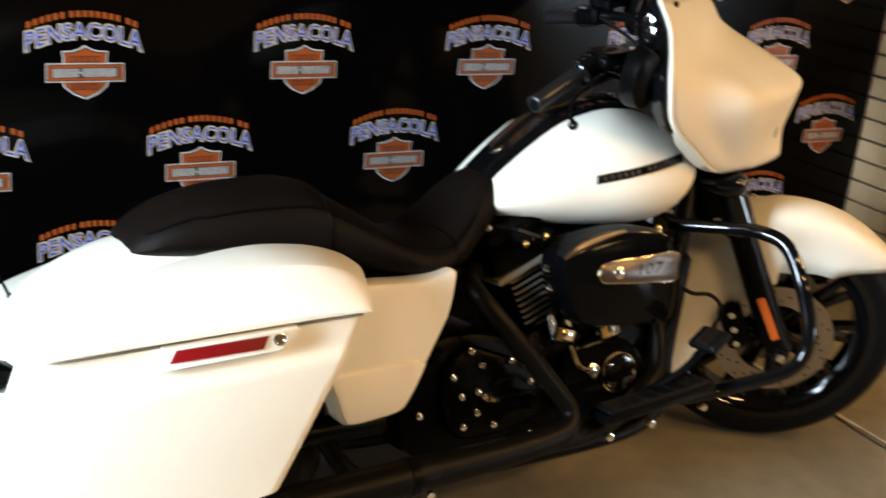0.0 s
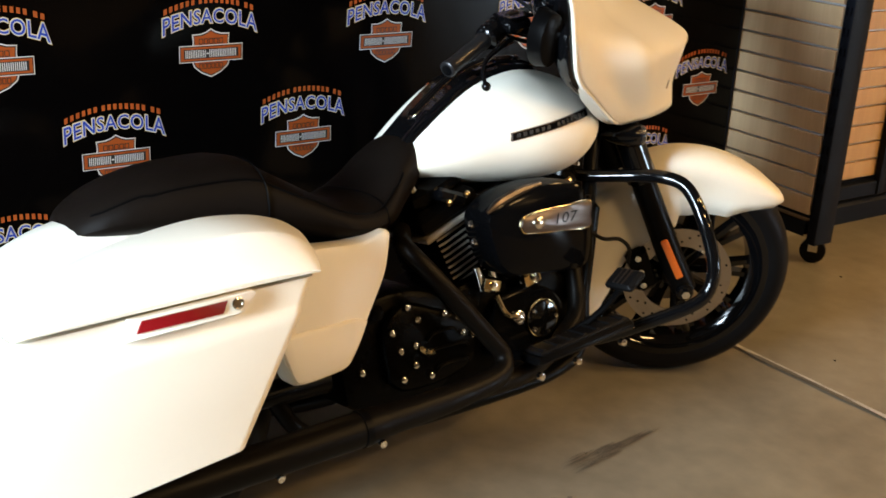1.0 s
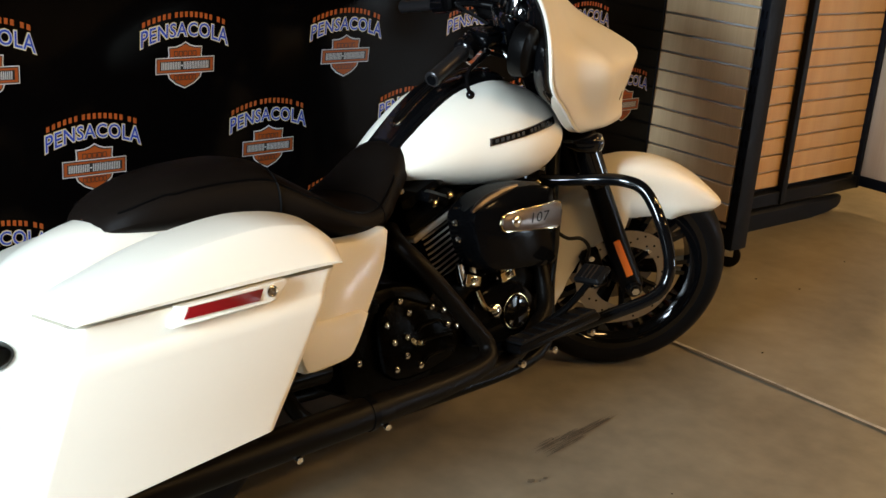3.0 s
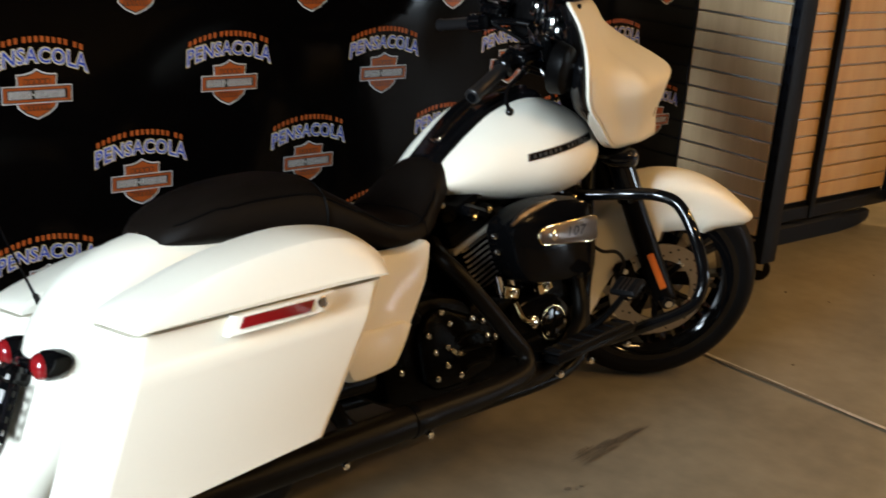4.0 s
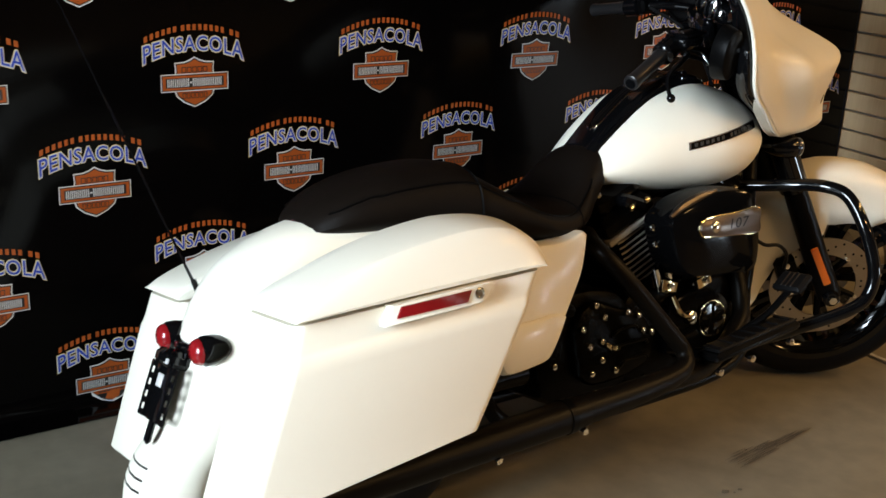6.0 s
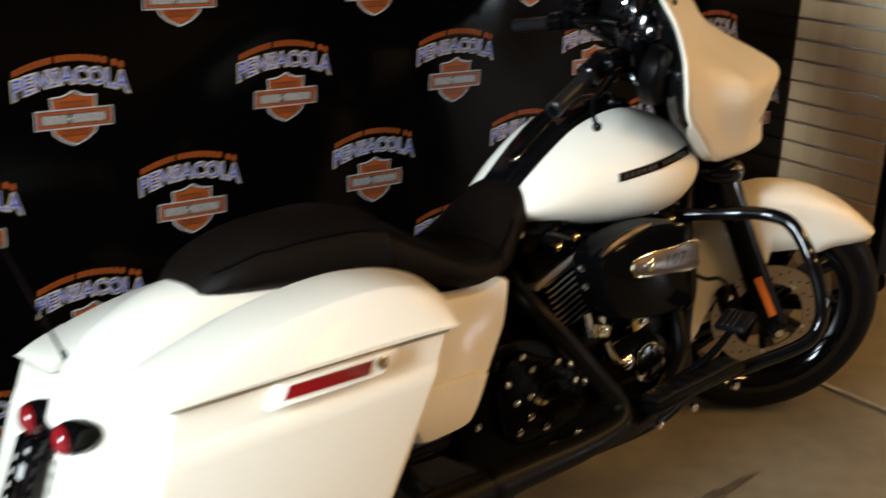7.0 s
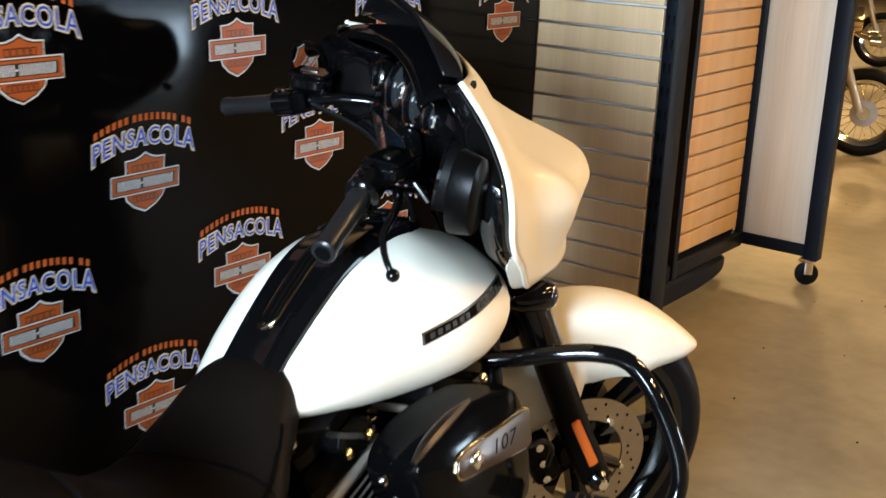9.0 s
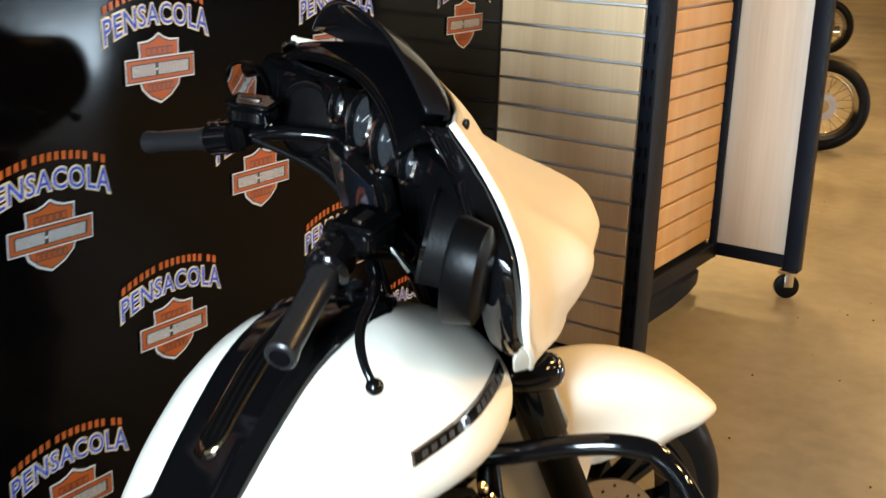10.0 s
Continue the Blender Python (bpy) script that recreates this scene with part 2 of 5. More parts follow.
bm = bmesh.new()
for k in range(60):
    y0, y1 = -9 + k * 0.2, -9 + (k + 1) * 0.2
    w0, w1 = 0.0095 + 0.003 * noise.noise((0, y0 * 5, 0)), 0.0095 + 0.003 * noise.noise((0, y1 * 5, 0))
    bm.faces.new([bm.verts.new(p) for p in ((1.066 - w0, y0, 0.004), (1.066 + w0, y0, 0.004), (1.066 + w1, y1, 0.004), (1.066 - w1, y1, 0.004))])
part("floor_joint", bm, "joint", floor, "grey saw-cut joint filled with crumbling sealant")
bm = bmesh.new()
for k in range(240):
    y0, y1 = -9 + k * 0.05, -9 + (k + 1) * 0.05
    w0, w1 = (0.0035 + 0.003 * noise.noise((4, y * 9, 0)) + (0.006 if -0.5 < y < -0.1 else 0) for y in (y0, y1))
    bm.faces.new([bm.verts.new(p) for p in ((1.054 - w0, y0, 0.005), (1.054 + w0, y0, 0.005), (1.054 + w1, y1, 0.005), (1.054 - w1, y1, 0.005))])
part("joint_gap", bm, "scuff", floor, "dark open gap beside the sealant")


def wall(name, x0, y0, x1, y1, z1=3.6, opening=None, thick=0.16, paint="wall", label="plain dark taupe painted showroom wall"):
    """An upright wall with an optional opening (from, to along the wall, low, high)."""
    w = thing(name, label, "wall", kind="structure")
    length = math.hypot(x1 - x0, y1 - y0)
    turn = Matrix.Translation((x0, y0, 0)) @ Matrix.Rotation(math.atan2(y1 - y0, x1 - x0), 4, "Z")
    pieces = [(0, length, 0, z1)] if not opening else [(0, opening[0], 0, z1), (opening[1], length, 0, z1), (opening[0], opening[1], 0, opening[2]), (opening[0], opening[1], opening[3], z1)]
    bm = bmesh.new()
    for a, b, lo, hi in pieces:
        if hi - lo > 0.01:
            block(turn @ Matrix.Translation(((a + b) / 2, thick / 2, (lo + hi) / 2)), b - a, thick, hi - lo, 0.002, bm)
    part("wall_panel", bm, paint, w)
    return w


wall("wall_north", 26, 9, -4.4, 9)
wall("wall_south", -4.4, -8, 13, -8, opening=(10.6, 13.0, 0.05, 0.95))
wall("wall_west", -4.4, 9, -4.4, -8, opening=(8.95, 11.35, 0.35, 2.95))
wall("wall_east", 13, -8, 13, -2.5, opening=(0.5, 3.4, 0.1, 2.5), paint="wall_light", label="plain cream painted showroom wall")
wall("wall_return", 13, -2.5, 26, -2.5, paint="wall_light", label="plain cream painted showroom wall")
wall("wall_far_east", 26, -2.5, 26, 9, paint="wall_light", label="plain cream painted showroom wall")
bm = bmesh.new()
block(pose(10.9, 0.5, 3.66), 31, 17.4, 0.1, 0.01, bm)
ceiling = finish("ceiling", bm, "ceil")
tagged(ceiling, "plain dark taupe showroom ceiling", "ceiling", kind="structure")

window = thing("window_1", "tall shop window with aluminium frame letting in daylight", "window", kind="structure")
bm = bmesh.new()
for y in (0.02, -0.75, -1.55, -2.32):
    block(pose(-4.48, y, 1.65), 0.07, 0.06, 2.6, 0.004, bm)
for z in (0.38, 2.92):
    block(pose(-4.48, -1.15, z), 0.07, 2.4, 0.06, 0.004, bm)
part("window_frame", bm, "alu", window)
bm = bmesh.new()
block(pose(-4.7, -1.15, 1.65), 0.02, 2.8, 3.0, 0.004, bm)
backdrop_day = finish("backdrop", bm, "skylight")
tagged(backdrop_day, "overcast daylight outside the shop window", "daylight", kind="structure")
backdrop_day = finish("backdrop", block(pose(8.1, -8.3, 1.2), 1.5, 0.02, 2.5, 0.004), "daylight")
tagged(backdrop_day, "bright overcast daylight outside the shop door", "daylight", kind="structure")

# unseen dim panel, added so the vinyl backdrop mirrors a soft haze
backdrop_day = finish("backdrop", block(pose(6.5, -8.3, 1.2), 1.68, 0.02, 2.5, 0.004), "shaded_day")
tagged(backdrop_day, "unseen dim glowing panel added for the haze reflected in the vinyl", "daylight", kind="structure")
east = thing("window_2", "wide shop window with aluminium frame and daylight behind", "window", kind="structure")
bm = bmesh.new()
for y in (-7.47, -6.05, -4.63):
    block(pose(13.06, y, 1.3), 0.07, 0.06, 2.4, 0.004, bm)
for z in (0.13, 2.47):
    block(pose(13.06, -6.05, z), 0.06, 2.78, 0.06, 0.004, bm)
part("window_frame", bm, "alu", east)
backdrop_day = finish("backdrop", block(pose(13.5, -6.05, 1.3), 0.02, 3.6, 2.9, 0.004), "far_day")
tagged(backdrop_day, "overcast daylight outside the wide shop window", "daylight", kind="structure")

for lx, ly in LAMPS:
    lamp = thing("ceiling_light", "rectangular warm ceiling lamp with white diffuser", "lamp", pose(lx, ly, 3.4), "ceiling lamps")
    bm = block(pose(0, 0, 0.11), 1.24, 0.4, 0.2, 0.01)
    part("housing", bm, "ceil", lamp)
    bm = block(pose(0, 0, 0.0), 1.16, 0.32, 0.03, 0.01)
    part("diffuser", bm, "glow", lamp)

# ---- printed backdrop ----
BY = 0.748
banner = thing("printed_backdrop", "glossy black vinyl event backdrop printed with repeated shield logos", "backdrop banner", pose(0, BY, 0))


def sheet(x, z):
    """How far the hung vinyl stands off its plane: slow waves and one soft bulge."""
    return 0.008 + 0.006 * noise.noise((x * 1.35, z * 0.96, 3)) - 0.013 * math.exp(-((x - 0.37) ** 2 / (0.035 if x > 0.37 else 0.35) + (z - 1.06) ** 2 / 0.035))


def hung(x, s, proud=0.0):
    """A point of the vinyl at height s; what hangs too long curls forward on the floor."""
    if s >= 0.03:
        return Vector((x, sheet(x, s) - proud, s))
    a = min((0.03 - s) / 0.026, math.pi / 2)
    run = max(0.0, 0.03 - s - 0.026 * math.pi / 2)
    return Vector((x, sheet(x, 0.03) - 0.026 * (1 - math.cos(a)) - run - proud * math.cos(a), 0.03 - 0.026 * math.sin(a) + proud * math.sin(a)))


def hem(x):
    """Where the lower edge lies: longer towards the rear of the motorcycle."""
    k = min(max((0.1 - x) / 0.9, 0), 1)
    return 0.004 - 0.088 * k * k * (3 - 2 * k)


bm = bmesh.new()
nx, nz = 120, 60
rows = []
for j in range(nz + 9):
    rows.append([hung(x, hem(x) + (0.05 - hem(x)) * j / 8 if j < 8 else 0.05 + 2.454 * (j - 8) / nz) for x in (-3.0 + 4.858 * i / nx for i in range(nx + 1))])
loft(rows, closed=False, bm=bm)
part("sheet", bm, "vinyl", banner)
bm = tube([(1.866, 0.014, 0.0), (1.866, 0.014, 2.52)], 0.008, smooth=False)
part("pole", bm, "frame", banner, "slim black upright pole")
bm = tube([(-3.0, 0.014, 2.51), (1.866, 0.014, 2.51)], 0.011, smooth=False)
part("pole", bm, "alu", banner, "slim aluminium cross pole")


def letters(text, offset):
    """Mesh data of a word in the built-in font, fitted to 0..1 across and 0..1 up."""
    c = bpy.data.curves.new("word", "FONT")
    c.body, c.offset, c.resolution_u = text, offset, 3
    c.space_character = 1.06
    ob = new("word", c)
    dg = bpy.context.evaluated_depsgraph_get()
    me = bpy.data.meshes.new_from_object(ob.evaluated_get(dg))
    bpy.data.objects.remove(ob)
    co = np.array([v.co for v in me.vertices])
    faces = [tuple(p.vertices) for p in me.polygons]
    bpy.data.meshes.remove(me)
    return co, faces


WORD, WORD_FACES = letters("PENSACOLA", 0.004)
WIDE, WIDE_FACES = letters("PENSACOLA", 0.05)
WIDER, WIDER_FACES = letters("PENSACOLA", 0.068)
W_LO, W_HI = WORD.min(axis=0), WORD.max(axis=0)


def arch(u):
    """Rise of the arched words, by the place across from -1 to 1."""
    return 0.030 * (1 - u * u)


def flat(bm, pts, y, index):
    f = bm.faces.new([bm.verts.new((x, -y, z)) for x, z in pts])
    f.material_index = index


def logo_mesh():
    """One printed emblem round the middle of its crossbar. 0 white, 1 orange, 2 black, 3 blue, 4 gold."""
    bm = bmesh.new()
    for co, faces, layer, index in ((WIDER, WIDER_FACES, 0.0006, 4), (WIDE, WIDE_FACES, 0.0012, 0), (WORD, WORD_FACES, 0.0018, 3)):
        vs = []
        for x, z, _ in co:
            u = 2 * (x - W_LO[0]) / (W_HI[0] - W_LO[0]) - 1
            v = (z - W_LO[1]) / (W_HI[1] - W_LO[1])
            high = 0.045 - 0.008 * (1 - u * u)
            vs.append(bm.verts.new((u * 0.135, -layer, 0.051 + arch(u) + v * high)))
        for f in faces:
            try:
                bm.faces.new([vs[i] for i in f]).material_index = index
            except ValueError:
                pass
    # the small orange line above, as plain bars
    at = -0.132
    for wide in [0.0115] * 6 + [-0.006] + [0.0115] * 8 + [-0.009] + [0.0125] * 2:
        if wide > 0:
            u0, u1 = at / 0.135, (at + wide * 0.80) / 0.135
            flat(bm, [(u0 * 0.135, 0.103 + arch(u0)), (u1 * 0.135, 0.103 + arch(u1)), (u1 * 0.135, 0.118 + arch(u1)), (u0 * 0.135, 0.118 + arch(u0))], 0.0012, 1)
            at += wide * 1.14 + 0.0022
        else:
            at += -wide
    shield = [(0, 0.066), (0.014, 0.058), (0.03, 0.053), (0.054, 0.052), (0.052, 0.03), (0.056, 0.01), (0.058, -0.012), (0.05, -0.036), (0.03, -0.053), (0.012, -0.061), (0, -0.066)]
    full = shield + [(-x, z) for x, z in shield[-2:0:-1]]

    def scaled(k):
        return [(x * k, z * k) for x, z in full]

    flat(bm, full, 0.0006, 0)
    flat(bm, scaled(0.94), 0.0011, 2)
    flat(bm, scaled(0.89), 0.0016, 1)
    for lo, hi, n, half in ((0.0245, 0.040, 5, 0.036), (-0.042, -0.0265, 6, 0.035)):
        for i in range(n):
            x0, x1 = -half + 2 * half * i / n + 0.0006, -half + 2 * half * (i + 1) / n - 0.0014
            flat(bm, [(x0, lo), (x1, lo), (x1, hi), (x0, hi)], 0.0021, 2)
            flat(bm, [(x0 + 0.0021, lo + 0.0021), (x1 - 0.0021, lo + 0.0021), (x1 - 0.0021, hi - 0.0021), (x0 + 0.0021, hi - 0.0021)], 0.0024, 1)

    def bar(w, h, y, index):
        flat(bm, [(-w, -h), (w, -h), (w, h), (-w, h)], y, index)

    bar(0.092, 0.023, 0.0026, 0)
    bar(0.0895, 0.0205, 0.0030, 2)
    bar(0.087, 0.018, 0.0034, 1)
    bar(0.079, 0.0125, 0.0038, 2)
    at = -0.075
    for i in range(15):
        if i == 6:
            flat(bm, [(at, -0.002), (at + 0.006, -0.002), (at + 0.006, 0.002), (at, 0.002)], 0.0042, 0)
            at += 0.008
            continue
        for a, b in ((0.0, 0.0026), (0.0050, 0.0076)):
            flat(bm, [(at + a, -0.0105), (at + b, -0.0105), (at + b, 0.0105), (at + a, 0.0105)], 0.0046, 0)
        at += 0.0101
    for k in range(-5, 6):
        for no, co in (((1, 0, 0), (0.026 * k, 0, 0)), ((0, 0, 1), (0, 0, 0.026 * k))):
            bmesh.ops.bisect_plane(bm, geom=bm.verts[:] + bm.edges[:] + bm.faces[:], plane_co=co, plane_no=no)
    me = bpy.data.meshes.new("logo")
    bm.to_mesh(me)
    bm.free()
    for one in ("p_white", "p_orange", "p_black", "p_blue", "p_gold"):
        me.materials.append(M[one])
    return me


LOGO = logo_mesh()
for k in range(-3, 6):
    for i in range(-5, 5):
        z = 0.848 + 0.2625 * k
        x = -0.29 + 0.56 * i + (0.28 if k % 2 else 0) - 0.03 * (z - 0.85)
        if -2.85 < x < (1.76 if k > -3 else -0.4):
            me = LOGO.copy()
            for v in me.vertices:
                v.co = hung(x + v.co.x, z + v.co.z, 0.0012 - v.co.y) - Vector((x, 0, z))
            one = new("logo", me)
            one.parent = banner
            one.location = (x, 0, z)

# ---- slatwall fixture ----
FIX = Matrix.Translation((1.878, 0.318, 0)) @ Matrix.Rotation(radians(-2), 4, "Z")
fixture = thing("slatwall_gondola", "wheeled display fixture of maple slatwall panels in black steel frame", "display fixture", FIX)
HIGH, PITCH = 2.0, 0.0762


def slat_mesh(name, long, mat):
    bm = block(Matrix(), long, 0.018, PITCH - 0.0085, 0.0025)
    bmesh.ops.recalc_face_normals(bm, faces=bm.faces)
    me = bpy.data.meshes.new(name)
    bm.to_mesh(me)
    bm.free()
    me.materials.append(M[mat])
    return me


def slat_panel(m, long, name, mat):
    """A panel of slats in its local x-z plane that faces -y, with metal inserts in the grooves."""
    bm = block(m @ Matrix.Translation((long / 2, 0.016, 0.17 + (HIGH - 0.17) / 2)), long, 0.012, HIGH - 0.17, 0.001)
    back = part(name, bm, "frame", fixture)
    bm = bmesh.new()
    me = slat_mesh("slat", long, mat)
    z = 0.2600 - PITCH / 2
    while z < HIGH:
        one = new("slat", me)
        one.parent = back
        one.matrix_local = m @ Matrix.Translation((long / 2, 0, z))
        block(m @ Matrix.Translation((long / 2, 0.006, z + PITCH / 2)), long, 0.004, 0.0075, 0.0008, bm)
        z += PITCH
    part("groove_insert", bm, "alu", back, "thin aluminium groove inserts")


def bar_part(name, x, y, z, sx, sy, sz, r=0.004):
    part(name, block(pose(x, y, z), sx, sy, sz, r), "frame", fixture)


# daylight falling on the end panel is painted in with the paler maple
slat_panel(Matrix.Rotation(radians(-90), 4, "Z") @ Matrix.Translation((-0.86, -0.005, 0)), 0.85, "end_panel", "wood_daylit")
bar_part("post", 0.036, -0.0165, HIGH / 2 + 0.04, 0.098, 0.041, HIGH - 0.08)
bar_part("bottom_rail", 0.016, 0.43, 0.13, 0.05, 0.82, 0.06)
bar_part("top_rail", 0.016, 0.43, HIGH + 0.02, 0.05, 0.82, 0.05)
slot = part("slot", block(Matrix(), 0.002, 0.006, 0.028, 0.0008), "wrinkle", fixture)
for k in range(24):
    for dy in (-0.026, -0.008):
        if k or dy > -0.01:
            one = new("slot", slot.data)
            one.parent = fixture
            one.matrix_local = pose(-0.0135, dy, 0.3 + k * 0.07)
slot.matrix_local = pose(-0.0135, -0.026, 0.3)
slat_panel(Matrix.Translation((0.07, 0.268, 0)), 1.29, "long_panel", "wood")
bar_part("bottom_rail", 0.72, 0.262, 0.14, 1.30, 0.055, 0.06)
bar_part("top_rail", 0.72, 0.262, HIGH + 0.02, 1.30, 0.05, 0.05)
bar_part("upright", 0.715, 0.240, HIGH / 2 + 0.05, 0.038, 0.03, HIGH - 0.12)
bar_part("upright", 1.352, 0.248, HIGH / 2 + 0.05, 0.022, 0.03, HIGH - 0.12)
part("end_board", block(pose(1.376, 0.10, 1.10), 0.02, 0.30, 1.86, 0.002), "pale", fixture, "smooth pale laminate end board")
bar_part("bottom_rail", 1.376, 0.11, 0.145, 0.035, 0.31, 0.05)
bar_part("post", 1.378, -0.065, HIGH / 2 + 0.055, 0.06, 0.06, HIGH - 0.11)
bar_part("top_rail", 1.376, 0.11, HIGH + 0.02, 0.035, 0.31, 0.05)


def caster(x, y):
    c = part("caster", block(pose(x, y, 0.108), 0.055, 0.055, 0.012, 0.003), "chrome", fixture, "swivel caster with chrome fork")
    for dy in (-0.017, 0.017):
        part("fork", block(pose(x, y, 0.08, 0, 0, -60) @ pose(0.008, dy, 0), 0.034, 0.003, 0.062, 0.001), "chrome", c)
    part("wheel", lathe([(-0.013, 0.012), (-0.013, 0.040), (-0.009, 0.047), (0.009, 0.047), (0.013, 0.040), (0.013, 0.012)], axis((x + 0.012, y, 0.0475), (0.85, 0.5, 0)), 20), "rubber", c)


for cx, cy in ((1.368, -0.05), (0.02, 0.0), (0.016, 0.8)):
    caster(cx, cy)
bm = loft([[Vector((x, 0.30 + q * w * 0.8, z + lift)) for q, z in ((-1, 0), (1, 0), (1, h * 0.8), (0.7, h), (-0.7, h), (-1, h * 0.8))] for x, w, h, lift in ((0.30, 0.045, 0.06, 0), (0.34, 0.058, 0.085, 0), (0.50, 0.062, 0.092, 0), (1.0, 0.062, 0.09, 0), (1.16, 0.06, 0.075, 0.012), (1.24, 0.055, 0.06, 0.026), (1.28, 0.042, 0.035, 0.04))])
part("base_foot", bm, "frame", fixture, "low black base foot on the floor")

# scuff mark on the floor
bm = bmesh.new()
rng = random.Random(11)
for k in range(80):
    f = rng.random()
    x = 0.15 + 0.28 * f
    y = -0.325 + 0.015 * f + rng.gauss(0, 0.015) * (1.2 - f)
    long, w = rng.uniform(0.015, 0.055), rng.uniform(0.0006, 0.0024)
    bm.faces.new([bm.verts.new((x + a, y + b + a * 0.12, 0.004 + 0.00002 * k)) for a, b in ((-long, -w * 0.3), (0, -w), (long, -w * 0.2), (long * 0.8, w * 0.4), (0, w), (-long * 0.9, w * 0.3))])
for x0, y0, r in ((0.003, -0.426, 0.013), (0.043, -0.437, 0.008), (0.02, -0.44, 0.004)):
    bm.faces.new([bm.verts.new((x0 + r * g * math.cos(a), y0 + 0.7 * r * g * math.sin(a), 0.0045)) for a, g in ((0, 1), (0.8, 0.8), (1.6, 1.05), (2.4, 0.85), (3.2, 1.1), (4.0, 0.9), (4.8, 1.0), (5.6, 0.8))])
scuff = finish("floor_scuff", bm, "scuff", floor)
scuff["label"] = "dark rubber scuff mark"

bm = bmesh.new()
rng = random.Random(5)
for k in range(70):
    x, y, r = rng.uniform(0.2, 5.0), rng.uniform(-2.2, 0.6), rng.uniform(0.002, 0.007)
    a = rng.uniform(0, 3)
    ring = [Vector((x + r * g * math.cos(a + t), y + 0.6 * r * g * math.sin(a + t), 0.001)) for t, g in ((0, 1), (1.1, 0.7), (2.0, 1.1), (3.2, 0.8), (4.4, 1.0), (5.3, 0.6))]
    loft([ring, [p + Vector((0, 0, r * 0.35)) for p in ring]], bm=bm)
chips = finish("floor_debris", bm, "wrinkle")
tagged(chips, "tiny dark crumbs scattered on the floor", "debris", kind="stuff")

# ---- motorcycle ----
BIKE = Matrix.Translation((0, -0.15, 0)) @ Matrix.Rotation(radians(-11), 4, "X")
bike = thing("motorcycle", "white touring motorcycle with hard saddlebags leaning on its side stand", "motorcycle", BIKE)
A = Vector((-math.sin(radians(26)), 0, math.cos(radians(26))))
O = Vector((0.945, 0, 0))
F = Matrix.Translation(O) @ Matrix.Rotation(radians(-38), 4, A) @ Matrix.Translation(-O)

# fuel tank
TANK = spline([(-0.242, 0.045, 0.732, 0.755), (-0.230, 0.082, 0.721, 0.772), (-0.183, 0.122, 0.708, 0.812), (-0.102, 0.157, 0.690, 0.873), (-0.013, 0.180, 0.675, 0.924),
               (0.096, 0.202, 0.666, 0.946), (0.195, 0.194, 0.665, 0.926), (0.26, 0.176, 0.686, 0.902), (0.305, 0.146, 0.730, 0.858), (0.342, 0.10, 0.775, 0.828), (0.352, 0.05, 0.792, 0.812)], 40)


def tank_ring(row, n=36):
    x, w, b, t = row
    out = []
    for a in np.linspace(0, 2 * math.pi, n, endpoint=False):
        c, s = math.cos(a), math.sin(a)
        y = w * math.copysign(abs(c) ** 0.82, c) * (1 - 0.10 * max(0, s))
        z = (b + t) / 2 - 0.012 + ((t - b) / 2 + (0.012 if s > 0 else -0.012)) * math.copysign(abs(s) ** 0.86, s)
        if s > 0 and abs(y) < 0.085:
            z -= np.interp(x, (-0.2, 0.0, 0.2), (0.034, 0.026, 0.004)) * (1 - (y / 0.085) ** 2) ** 2
        out.append(Vector((x, y + 0.006, z)))
    return out


tank = part("fuel_tank", loft([tank_ring(r) for r in TANK]), "white", bike, "pearl white teardrop fuel tank")


def tank_side(x, z):
    """Half width of the tank at x and z."""
    row = [np.interp(x, TANK[:, 0], TANK[:, k]) for k in range(4)]
    ring = [p for p in tank_ring(row, 120) if p.y < 0]
    return -min(ring, key=lambda p: abs(p.z - z)).y


def side_strip(x0, z0, x1, z1, high, out, name, mat, parent, label="", n=14, sides=(-1,)):
    for s in sides:
        rings = []
        for f in np.linspace(0, 1, n):
            x, z = x0 + (x1 - x0) * f, z0 + (z1 - z0) * f
            a, b = tank_side(x, z - high / 2), tank_side(x, z + high / 2)
            rings.append([Vector((x, s * (a - 0.004), z - high / 2)), Vector((x, s * (a + out), z - high / 2)), Vector((x, s * (b + out), z + high / 2)), Vector((x, s * (b - 0.004), z + high / 2))])
        last = part(name, loft(rings), mat, parent, label)
    return last


emblem = side_strip(0.004, 0.787, 0.242, 0.822, 0.019, 0.003, "emblem", "plate", tank, "slim black emblem strip with silver rim")
side_strip(0.007, 0.7875, 0.239, 0.8215, 0.015, 0.0042, "inlay", "black", emblem)
for k in range(14):
    if k == 6:
        continue
    f0 = (0.012 + 0.0155 * k) / 0.238
    x = 0.004 + 0.238 * f0
    side_strip(x, 0.787 + 0.035 * f0, x + 0.0085, 0.787 + 0.035 * (f0 + 0.036), 0.009, 0.0049, "bar", "badge", emblem, n=3)


def tank_top(x, y):
    """Height of the tank's upper skin at x and y, without the saddle under the console."""
    row = [np.interp(x, TANK[:, 0], TANK[:, k]) for k in range(4)]
    w, low, high = row[1], row[2], row[3]
    c = min(abs(y - 0.006) / w, 0.999)
    s = math.sqrt(max(0.0, 1 - c ** (2 / 0.82)))
    return (low + high) / 2 - 0.012 + ((high - low) / 2 + 0.012) * s ** 0.86


